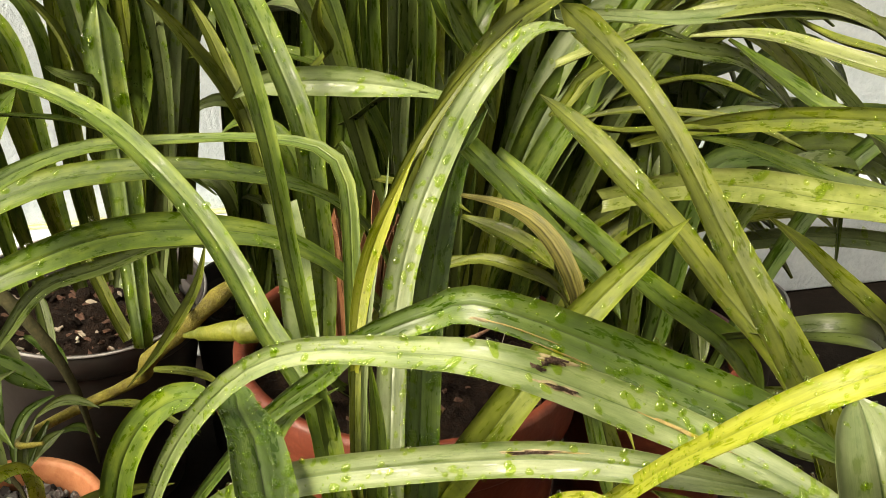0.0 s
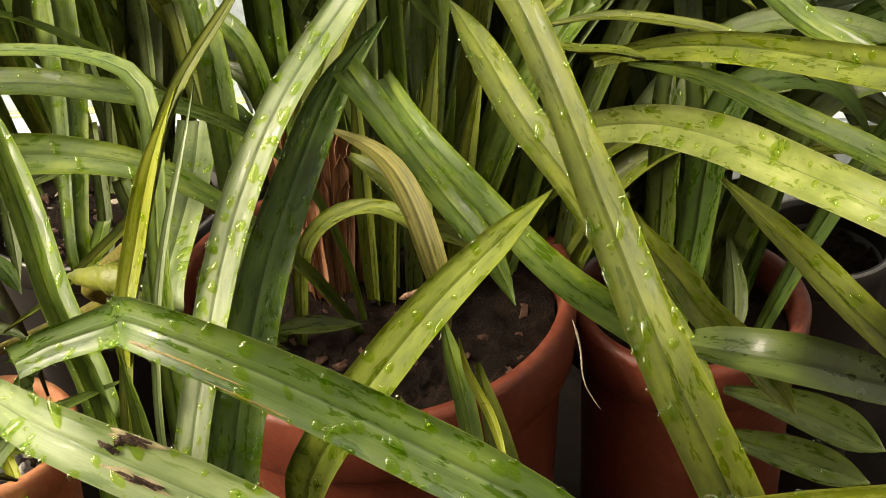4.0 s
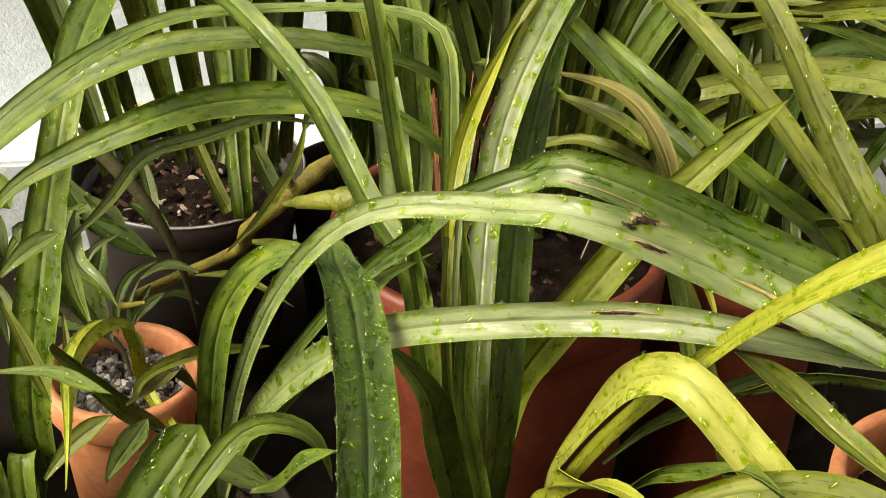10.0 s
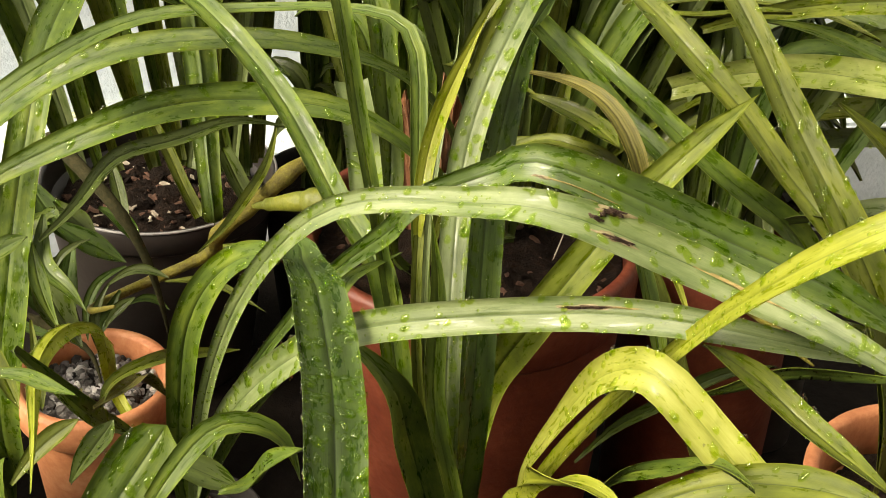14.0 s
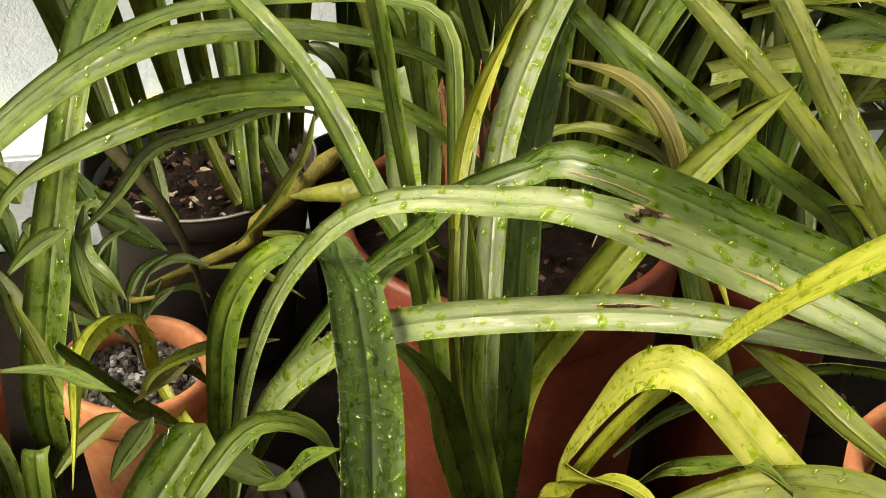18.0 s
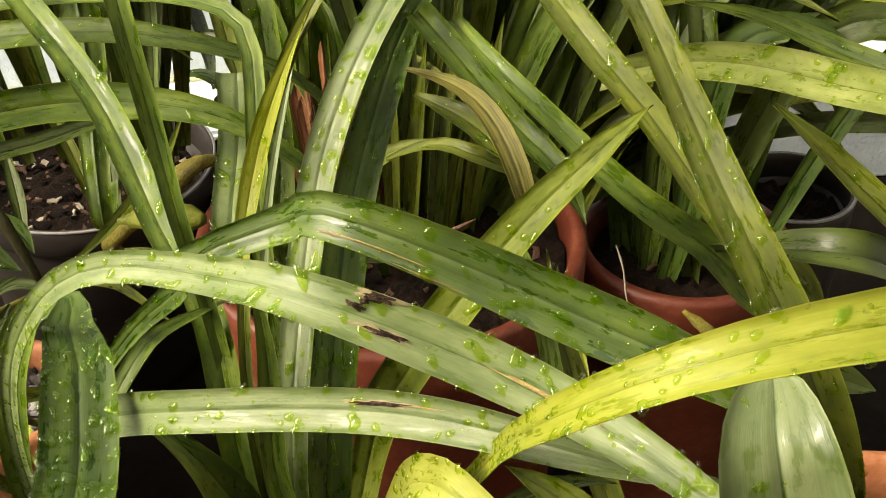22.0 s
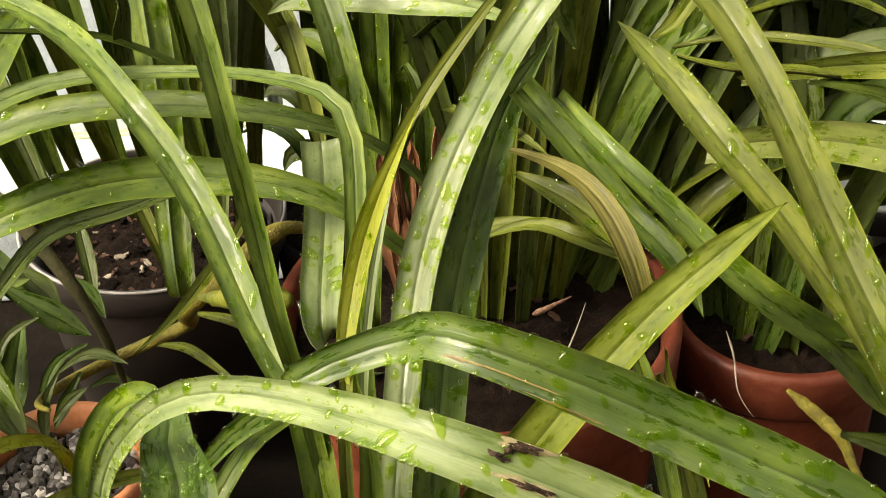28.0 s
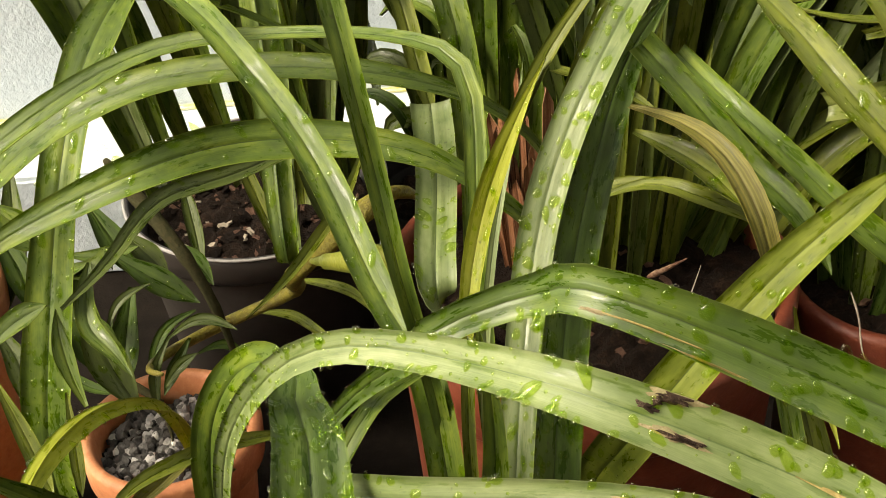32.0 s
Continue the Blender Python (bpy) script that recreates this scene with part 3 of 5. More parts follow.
pot("grey_plastic_pot", (0.0715, 1.02, GZ), 0.105, tall(0.151), GREY_PLASTIC, "grey plastic nursery pot with a pale rim line", 0.026, rim_mat=GREY_PLASTIC)
pot("small_terracotta_pot", (0.045, 0.80, GZ), 0.063, tall(0.095), TERRA_PALE, "small pale orange terracotta pot filled with gravel", 0.03)
pot("small_terracotta_pot", (-0.125, 0.82, GZ), 0.066, tall(0.2), TERRA_PALE, "small pale orange terracotta pot by the tall leaf", 0.03)
pot("small_terracotta_pot", (0.582, 0.516, GZ), 0.076, tall(0.243), TERRA_PALE, "pale terracotta pot under two long olive leaves", 0.035)
# Unseen pot added under the orchid, black to match the darkness there.
pot("black_plastic_pot", (0.14, 0.632, GZ), 0.050, tall(0.105), BLACK_PLASTIC, "added black plastic pot standing in for the dark under the front orchid", 0.02)
pot("black_plastic_pot", (0.318, 0.525, GZ), 0.062, tall(0.155), BLACK_PLASTIC, "black plastic pot holding two orchids", 0.02)
pot("black_plastic_pot", (0.50, 0.36, GZ), 0.055, tall(0.2), BLACK_PLASTIC, "black plastic pot of the broad-leaved orchid", 0.02)
# Added pot, black so that the gap between the larger pots reads dark.
pot("black_plastic_pot", (0.225, 1.06, GZ), 0.070, tall(0.125), BLACK_PLASTIC, "black plastic pot added to fill the dark gap between the larger pots", 0.02)
pot("grey_plastic_pot", (0.612, 0.905, GZ), 0.047, tall(0.20), GREY_PLASTIC, "small grey plastic pot in shade behind the red pot", 0.022)
pot("small_terracotta_pot", (0.532, 0.925, GZ), 0.046, tall(0.195), TERRA, "small orange-red terracotta pot in the shade of leaves", 0.028)
for place, r, sd in (((0.612, 0.905, 0.178), 0.039, 18), ((0.532, 0.925, 0.172), 0.035, 19)):
    soil_bed("potting_soil", place, r, SOIL, "dark damp soil in a small shaded pot", seed=sd)
soil_bed("potting_soil", (0.225, 1.06, 0.105), 0.058, SOIL, "dark damp soil in a shaded plant pot", seed=17)
big_bed = soil_bed("potting_soil", (0.33, 0.775, 0.233), 0.109, SOIL, "dark damp potting soil in the terracotta pot")
chips_on(big_bed, 0.100, 160, (SOIL, BARK, SOIL), 11, 0.006)
right_bed = soil_bed("potting_soil", (0.520, 0.810, 0.200), 0.059, SOIL, "dark damp potting soil in the terracotta pot", seed=3)
chips_on(right_bed, 0.055, 20, (BARK, SOIL), 12, 0.006)
grey_bed = soil_bed("potting_soil", (0.0715, 1.02, 0.122), 0.090, SOIL, "dark potting mix with bark chips in the grey pot", seed=5)
chips_on(grey_bed, 0.085, 300, (BARK, SOIL, BARK, SOIL, ROOT), 13, 0.0058)
gravel_bed = soil_bed("gravel_bed", (0.045, 0.80, 0.073), 0.052, SOIL, "grey gravel filling the small pot", "gravel", seed=7)
gravel_stones(gravel_bed, 0.05, 520, 21)
for place, r, sd in (((-0.125, 0.82, 0.175), 0.052, 8), ((0.582, 0.516, 0.215), 0.060, 9), ((0.14, 0.632, 0.09), 0.041, 14), ((0.318, 0.525, 0.14), 0.051, 15), ((0.50, 0.36, 0.185), 0.045, 16)):
    soil_bed("potting_soil", place, r, SOIL, "dark damp soil in a plant pot", seed=sd)


def cane(name, parent, pts, r, mat, knots, label=""):
    """A jointed stem: a tube that swells at its nodes."""
    line, length = glide(pts, 46)
    bm = bmesh.new()
    rings, seg = [], 10
    up = Vector((0, 0, 1))
    inv = parent.matrix_world.inverted()
    for i, p in enumerate(line):
        T = Vector(line[min(i + 1, 45)] - line[max(i - 1, 0)]).normalized()
        A = T.cross(up).normalized()
        B = A.cross(T)
        s = i / 45
        k = s * knots % 1
        w = r * (1 - 0.82 * s ** 1.5) * min(1, 0.35 + 5 * s) * (1 + 0.18 * math.exp(-((k - 0.5) * 9) ** 2) - 0.12 * math.exp(-((k - 0.62) * 14) ** 2))
        rings.append([bm.verts.new(inv @ (Vector(p) + (A * math.cos(t) + B * math.sin(t)) * w * (1 + 0.07 * math.sin(4 * t)))) for t in (q * 2 * math.pi / seg for q in range(seg))])
    for a, b in zip(rings, rings[1:]):
        for q in range(seg):
            bm.faces.new((a[q], a[(q + 1) % seg], b[(q + 1) % seg], b[q]))
    bm.faces.new(rings[0][::-1])
    bm.faces.new(rings[-1])
    return part(name, bm, mat, parent, label)


# ---------------------------------------------------------------- plants
front_orchid = empty("strap_leaf_orchid", (0.14, 0.63, 0.095), "strap-leaved orchid with wet arching green leaves, one scarred", "orchid plant")
strap_leaf(front_orchid, [(0.1400, 0.6300, 0.1000), (0.1603, 0.5529, 0.2535), (0.1841, 0.4993, 0.3618), (0.2107, 0.4671, 0.4283), (0.2425, 0.4466, 0.4663), (0.2903, 0.4169, 0.4865), (0.3212, 0.3894, 0.5004), (0.3644, 0.3787, 0.4889), (0.3971, 0.3675, 0.4786), (0.4281, 0.3407, 0.4757), (0.4684, 0.3017, 0.4663)], [0.0068, 0.0070, 0.0074, 0.0078, 0.0085, 0.0097, 0.0100, 0.0113, 0.0142, 0.0178, 0.0143, 0.0121], "pale", tip=0.14, wet=18, fold=14, scars=[(0.782, -0.88, 0.0085, 0.24, 'halo'), (0.787, 0.28, 0.010, 0.20, 'halo'), (0.782, -0.86, 0.0065, 0.16, 'scar'), (0.789, 0.30, 0.0075, 0.13, 'scar'), (0.774, -0.30, 0.004, 0.14, 'scar'), (0.777, -0.62, 0.0022, 0.16, 'scar'), (0.859, -0.02, 0.03, 0.05, 'wither')], roll=15)
strap_leaf(front_orchid, [(0.1400, 0.6300, 0.1000), (0.1687, 0.5677, 0.2435), (0.2051, 0.5299, 0.3321), (0.2448, 0.5054, 0.3998), (0.2670, 0.4815, 0.4361), (0.2748, 0.4669, 0.4564), (0.2932, 0.4734, 0.4616), (0.3092, 0.4686, 0.4709), (0.3195, 0.4540, 0.4848), (0.3690, 0.4403, 0.4746), (0.4080, 0.4325, 0.4589), (0.4514, 0.4194, 0.4442), (0.4948, 0.4097, 0.4197)], [0.0049, 0.0055, 0.0057, 0.0059, 0.0061, 0.0071, 0.0104, 0.0118, 0.0167, 0.0211, 0.0229, 0.0244], "rich", tip=0.14, wet=16, fold=10, scars=[(0.754, 0.61, 0.022, 0.05, 'wither'), (0.784, 0.9, 0.016, 0.04, 'wither'), (0.729, 0.66, 0.01, 0.07, 'halo')], roll=30)
strap_leaf(front_orchid, [(0.1400, 0.6300, 0.1000), (0.1833, 0.5273, 0.2885), (0.2188, 0.4803, 0.3597), (0.2450, 0.4488, 0.3979), (0.2737, 0.4259, 0.4207), (0.3251, 0.4091, 0.4372), (0.3724, 0.3846, 0.4527), (0.4228, 0.3623, 0.4561), (0.4629, 0.3634, 0.4455)], [0.0060, 0.0090, 0.0120, 0.0150, 0.0175, 0.0175, 0.0165, 0.0155, 0.0150, 0.0148, 0.0150, 0.0146], "pale", tip=0.2, wet=16, fold=12, scars=[(0.789, -0.39, 0.019, 0.17, 'halo'), (0.789, -0.39, 0.016, 0.11, 'scar'), (0.804, -0.42, 0.02, 0.06, 'wither')], roll=15, face=(-0.5, -0.5, 0.7))
strap_leaf(front_orchid, [(0.1400, 0.6300, 0.1000), (0.2082, 0.5045, 0.3251), (0.2329, 0.4909, 0.3743), (0.2417, 0.5043, 0.3842), (0.2528, 0.5262, 0.3804), (0.2728, 0.5525, 0.3739)], 0.0085, "green", tip=0.2, fold=14, wet=14)
strap_leaf(front_orchid, [(0.140, 0.630, 0.100), (0.143, 0.585, 0.222), (0.147, 0.579, 0.262), (0.153, 0.578, 0.303), (0.170, 0.570, 0.343), (0.191, 0.549, 0.372), (0.210, 0.518, 0.392)], [0.0108, 0.0118, 0.0128, 0.0148, 0.0181, 0.0190, 0.0177, 0.0136], "green", tip=0.08, wet=8, fold=16)
# Hanging end of the leaf above, given a deeper skin for its shade.
strap_leaf(front_orchid, [(0.2135, 0.4985, 0.4165), (0.2215, 0.4876, 0.4207), (0.2246, 0.4690, 0.4211), (0.2288, 0.4600, 0.4200), (0.2327, 0.4445, 0.4161), (0.2381, 0.4101, 0.4055), (0.2405, 0.3742, 0.4052), (0.2421, 0.3269, 0.3733)], [0.0040, 0.0130, 0.0205, 0.0255, 0.0275, 0.0278, 0.0277, 0.0275, 0.0272, 0.0268, 0.0266, 0.0263], "deep", tip=0.08, wet=55, fold=10, bead=0.0021, roll=-15)
yellow_orchid = empty("strap_leaf_orchid", (0.33, 0.515, 0.18), "yellowing strap-leaved orchid covered in water drops", "orchid plant")
strap_leaf(yellow_orchid, [(0.3300, 0.5150, 0.1500), (0.3389, 0.4782, 0.2669), (0.3584, 0.4482, 0.3416), (0.3729, 0.4112, 0.4018), (0.3783, 0.3806, 0.4415), (0.3814, 0.3537, 0.4739), (0.3842, 0.3245, 0.5063), (0.3904, 0.3006, 0.5345), (0.4082, 0.2845, 0.5598), (0.5189, 0.3046, 0.5634), (0.5970, 0.3213, 0.5377)], [0.0080, 0.0085, 0.0090, 0.0095, 0.0095, 0.0095, 0.0095, 0.0100, 0.0120, 0.0170, 0.0240, 0.0300], "yellow", wet=14, bead=0.0013, tip=0.05, fold=5, roll=0, face=(-0.5, -0.5, 0.7))
strap_leaf(yellow_orchid, [(0.3300, 0.5150, 0.1500), (0.3383, 0.4949, 0.2562), (0.3350, 0.4494, 0.3221), (0.3484, 0.4186, 0.3859), (0.3581, 0.3890, 0.4241), (0.3683, 0.3710, 0.4349), (0.3835, 0.3566, 0.4248), (0.4017, 0.3387, 0.4101), (0.4194, 0.3206, 0.3949)], [0.0060, 0.0065, 0.0070, 0.0075, 0.0080, 0.0085, 0.0100, 0.0145, 0.0180, 0.0190, 0.0190, 0.0190], "pale_lime", wet=14, tip=0.06, fold=12, face=(-0.5, -0.5, 0.7))
strap_leaf(yellow_orchid, [(0.3300, 0.5150, 0.1500), (0.3270, 0.4860, 0.2520), (0.3280, 0.4310, 0.3190), (0.3350, 0.3660, 0.3840), (0.3486, 0.3416, 0.3975), (0.3576, 0.3161, 0.3971)], [0.0085, 0.0090, 0.0100, 0.0110, 0.0120, 0.0130, 0.0140, 0.0140], "yellow", wet=8)
strap_leaf(yellow_orchid, [(0.360, 0.400, 0.160), (0.356, 0.337, 0.391), (0.386, 0.331, 0.413), (0.404, 0.317, 0.427), (0.421, 0.297, 0.440), (0.440, 0.275, 0.446)], [0.0084, 0.0088, 0.0093, 0.0098, 0.0102, 0.0120, 0.0165, 0.0180], "olive", tip=0.15, fold=12, wet=5)
strap_leaf(yellow_orchid, [(0.438, 0.318, 0.476), (0.445, 0.374, 0.433), (0.448, 0.431, 0.389), (0.448, 0.485, 0.340), (0.440, 0.538, 0.291)], [0.0015, 0.0047, 0.0074, 0.0090, 0.0100, 0.0107, 0.0113, 0.0119], "green")
strap_leaf(yellow_orchid, [(0.437, 0.295, 0.443), (0.429, 0.320, 0.438), (0.417, 0.341, 0.439), (0.403, 0.356, 0.446), (0.383, 0.364, 0.456)], [0.0023, 0.0061, 0.0098, 0.0113, 0.0124, 0.0125, 0.0125, 0.0125], "olive", wet=16)
strap_leaf(yellow_orchid, [(0.370, 0.455, 0.293), (0.376, 0.418, 0.341), (0.387, 0.375, 0.383), (0.389, 0.328, 0.425), (0.391, 0.302, 0.439)], [0.0019, 0.0050, 0.0081, 0.0081, 0.0080, 0.0076, 0.0072, 0.0072], "green")
strap_leaf(yellow_orchid, [(0.355, 0.443, 0.325), (0.372, 0.433, 0.357), (0.386, 0.416, 0.384), (0.403, 0.396, 0.416), (0.418, 0.378, 0.435)], [0.0014, 0.0034, 0.0054, 0.0064, 0.0069, 0.0067, 0.0066, 0.0066], "dark")
broadleaf_plant = empty("broadleaf_orchid", (0.5, 0.36, 0.2), "broad oval-leaved green orchid with water drops", "orchid plant")
cane("stem", broadleaf_plant, [(0.5, 0.36, 0.19), (0.497, 0.352, 0.28), (0.487, 0.343, 0.41)], 0.006, STEM, 2)
strap_leaf(broadleaf_plant, [(0.4549, 0.2817, 0.4501), (0.4554, 0.3009, 0.4606), (0.4560, 0.3210, 0.4720), (0.4520, 0.3300, 0.4910), (0.4520, 0.3400, 0.4970), (0.4540, 0.3560, 0.4990), (0.4540, 0.3600, 0.5000)], [0.0300, 0.0340, 0.0360, 0.0360, 0.0355, 0.0345, 0.0320, 0.0285], "pale", tip=0.5, fold=14, roll=-12, wet=4, blunt=0.5, label='broad oval pale green leaf')
centre_orchid = empty("strap_leaf_orchid", (0.305, 0.53, 0.18), "tall strap-leaved orchid with creased upright leaves", "orchid plant")
strap_leaf(centre_orchid, [(0.3050, 0.5300, 0.1500), (0.2969, 0.5204, 0.3276), (0.3011, 0.5676, 0.3769), (0.3059, 0.5958, 0.4037), (0.3184, 0.6231, 0.4373), (0.3338, 0.6463, 0.4625), (0.3509, 0.6755, 0.4800), (0.3766, 0.6759, 0.5150), (0.3977, 0.6301, 0.5391)], [0.0113, 0.0121, 0.0129, 0.0137, 0.0147, 0.0157, 0.0169, 0.0170, 0.0161, 0.0162, 0.0175, 0.0187], "pale", tip=0.18, wet=15, fold=8, roll=-10)
# Right half of the folded leaf above; its shade is in this skin.
strap_leaf(centre_orchid, [(0.3050, 0.5300, 0.1500), (0.3128, 0.5271, 0.3255), (0.3180, 0.5740, 0.3753), (0.3237, 0.6039, 0.4004), (0.3337, 0.6402, 0.4245), (0.3454, 0.6728, 0.4447), (0.3663, 0.7022, 0.4632)], [0.0197, 0.0207, 0.0216, 0.0225, 0.0232, 0.0235, 0.0234, 0.0225, 0.0207, 0.0192, 0.0192, 0.0185], "deep", tip=0.18, wet=16, fold=10, roll=30)
strap_leaf(centre_orchid, [(0.3050, 0.5300, 0.1500), (0.3278, 0.5853, 0.2562), (0.3411, 0.5576, 0.3146), (0.3611, 0.5503, 0.3568), (0.3838, 0.5557, 0.3889), (0.4068, 0.5587, 0.4189), (0.4286, 0.5582, 0.4449), (0.4465, 0.5509, 0.4705)], [0.0149, 0.0154, 0.0162, 0.0174, 0.0203, 0.0229, 0.0229, 0.0217, 0.0203, 0.0172, 0.0129, 0.0082], "bright_olive", tip=0.1, fold=16, wet=6)
strap_leaf(centre_orchid, [(0.3050, 0.5300, 0.1500), (0.2806, 0.5412, 0.4045), (0.2857, 0.5591, 0.4360), (0.2969, 0.5635, 0.4715), (0.3115, 0.5674, 0.5045), (0.3318, 0.5775, 0.5318), (0.3447, 0.5738, 0.5511), (0.3591, 0.5752, 0.5655)], [0.0066, 0.0064, 0.0064, 0.0062, 0.0059, 0.0057, 0.0056, 0.0059, 0.0069, 0.0068, 0.0073, 0.0079], "olive", tip=0.25, fold=28)
strap_leaf(centre_orchid, [(0.2792, 0.5357, 0.3840), (0.2796, 0.5372, 0.4045), (0.2847, 0.5551, 0.4360), (0.2959, 0.5595, 0.4715), (0.3105, 0.5634, 0.5045)], [0.0016, 0.0060, 0.0085, 0.0095, 0.0095, 0.0085, 0.0065, 0.0040], "yellow", tip=0.35, fold=26, wet=8, label="yellowing narrow leaf")
strap_leaf(centre_orchid, [(0.305, 0.530, 0.150), (0.292, 0.577, 0.435), (0.296, 0.589, 0.452), (0.299, 0.600, 0.466), (0.301, 0.612, 0.479)], [0.0032, 0.0033, 0.0034, 0.0036, 0.0037, 0.0039, 0.0044, 0.0050], "pale", tip=0.3)
strap_leaf(centre_orchid, [(0.3050, 0.5300, 0.1500), (0.2813, 0.5828, 0.3993), (0.2807, 0.6008, 0.4383), (0.2739, 0.6262, 0.4684), (0.2472, 0.6503, 0.4687), (0.2116, 0.6809, 0.4562), (0.1675, 0.7035, 0.4441), (0.1222, 0.7079, 0.4360), (0.0630, 0.6797, 0.4155), (0.0049, 0.6471, 0.3752), (-0.0265, 0.6175, 0.3412)], [0.0100, 0.0099, 0.0097, 0.0096, 0.0094, 0.0094, 0.0066, 0.0072, 0.0103, 0.0134, 0.0146, 0.0153], "green", tip=0.2, fold=10)
strap_leaf(centre_orchid, [(0.3050, 0.5300, 0.1500), (0.2676, 0.5276, 0.3374), (0.2591, 0.5482, 0.3692), (0.2404, 0.5732, 0.3876), (0.2232, 0.6013, 0.4076), (0.2003, 0.6346, 0.4305), (0.1687, 0.6693, 0.4519), (0.1348, 0.7123, 0.4594), (0.0878, 0.7513, 0.4618), (0.0370, 0.7903, 0.4485)], [0.0146, 0.0151, 0.0155, 0.0158, 0.0157, 0.0149, 0.0156, 0.0149, 0.0143, 0.0150, 0.0155, 0.0156], "green", tip=0.25, fold=24, wet=7)
strap_leaf(centre_orchid, [(0.3050, 0.5300, 0.1500), (0.2738, 0.5252, 0.3142), (0.2596, 0.5401, 0.3932), (0.2552, 0.5373, 0.4233), (0.2489, 0.5456, 0.4569), (0.2419, 0.5507, 0.5006), (0.2287, 0.5704, 0.5499), (0.1988, 0.5891, 0.6153), (0.1595, 0.5827, 0.6934)], [0.0084, 0.0082, 0.0079, 0.0077, 0.0076, 0.0077, 0.0088, 0.0092, 0.0111, 0.0136, 0.0154, 0.0170], "green", tip=0.3, fold=24)
strap_leaf(centre_orchid, [(0.305, 0.530, 0.150), (0.286, 0.497, 0.257), (0.276, 0.490, 0.303), (0.272, 0.479, 0.329), (0.266, 0.473, 0.349), (0.256, 0.473, 0.363), (0.234, 0.473, 0.383)], [0.0170, 0.0184, 0.0197, 0.0211, 0.0215, 0.0207, 0.0153, 0.0136], "green", tip=0.3)
strap_leaf(centre_orchid, [(0.305, 0.530, 0.150), (0.302, 0.497, 0.255), (0.290, 0.506, 0.312), (0.290, 0.513, 0.366), (0.285, 0.520, 0.416)], [0.0076, 0.0083, 0.0089, 0.0097, 0.0111, 0.0113, 0.0110, 0.0107], "green", tip=0.3, fold=24)
strap_leaf(centre_orchid, [(0.398, 0.592, 0.377), (0.403, 0.582, 0.363), (0.408, 0.572, 0.349), (0.412, 0.562, 0.334), (0.422, 0.539, 0.291)], [0.0019, 0.0076, 0.0093, 0.0096, 0.0096, 0.0096, 0.0096, 0.0096], "green", tip=0.3)
strap_leaf(centre_orchid, [(0.409, 0.559, 0.393), (0.413, 0.558, 0.373), (0.420, 0.554, 0.359), (0.429, 0.536, 0.338)], [0.0008, 0.0022, 0.0036, 0.0040, 0.0042, 0.0042, 0.0042, 0.0041], "yellow", tip=0.4)
right_orchid = empty("strap_leaf_orchid", (0.55, 0.52, 0.23), "strap-leaved orchid with long olive leaves", "orchid plant")
strap_leaf(right_orchid, [(0.5500, 0.5200, 0.2350), (0.5099, 0.4946, 0.3834), (0.4833, 0.5219, 0.4306), (0.4707, 0.5459, 0.4509), (0.4572, 0.5686, 0.4753), (0.4418, 0.5951, 0.5011), (0.4200, 0.6301, 0.5243), (0.3921, 0.6493, 0.5466)], [0.0226, 0.0228, 0.0228, 0.0228, 0.0221, 0.0211, 0.0192, 0.0178, 0.0146, 0.0144, 0.0173, 0.0200], "olive", tip=0.04, wet=9, fold=20, roll=-15)
strap_leaf(right_orchid, [(0.5500, 0.5200, 0.2350), (0.5043, 0.5211, 0.3883), (0.4942, 0.5536, 0.3975), (0.4762, 0.5770, 0.4142), (0.4558, 0.5992, 0.4364), (0.4360, 0.6195, 0.4533), (0.4158, 0.6537, 0.4671), (0.3952, 0.6972, 0.4737)], [0.0166, 0.0164, 0.0161, 0.0158, 0.0155, 0.0152, 0.0150, 0.0145, 0.0146, 0.0177, 0.0226, 0.0270], "olive", tip=0.25, wet=9, fold=22, roll=-15)
strap_leaf(right_orchid, [(0.412, 0.592, 0.352), (0.422, 0.575, 0.322), (0.431, 0.558, 0.290), (0.446, 0.537, 0.250), (0.457, 0.522, 0.215)], [0.0029, 0.0096, 0.0138, 0.0146, 0.0148, 0.0148, 0.0148, 0.0148], "olive", tip=0.2)
pot_orchid = empty("strap_leaf_orchid", (0.34, 0.77, 0.22), "dense strap-leaved orchid growing in the large terracotta pot", "orchid plant")
strap_leaf(pot_orchid, [(0.4494, 0.7364, 0.3817), (0.4894, 0.6638, 0.4299), (0.5171, 0.6147, 0.4506), (0.5346, 0.5753, 0.4644), (0.5478, 0.5381, 0.4789), (0.5873, 0.5068, 0.4729), (0.6499, 0.4727, 0.4368)], [0.0151, 0.0154, 0.0168, 0.0188, 0.0201, 0.0203, 0.0188, 0.0170, 0.0165, 0.0171, 0.0178, 0.0183], "pale_olive", wet=8, tip=0.25, roll=-15, face=(0, -0.9, 0.4))
strap_leaf(pot_orchid, [(0.512, 0.612, 0.436), (0.532, 0.601, 0.421), (0.549, 0.595, 0.406), (0.562, 0.584, 0.397), (0.590, 0.582, 0.368), (0.636, 0.579, 0.302)], [0.0018, 0.0111, 0.0152, 0.0157, 0.0153, 0.0153, 0.0153, 0.0153], "olive", wet=8, tip=0.25)
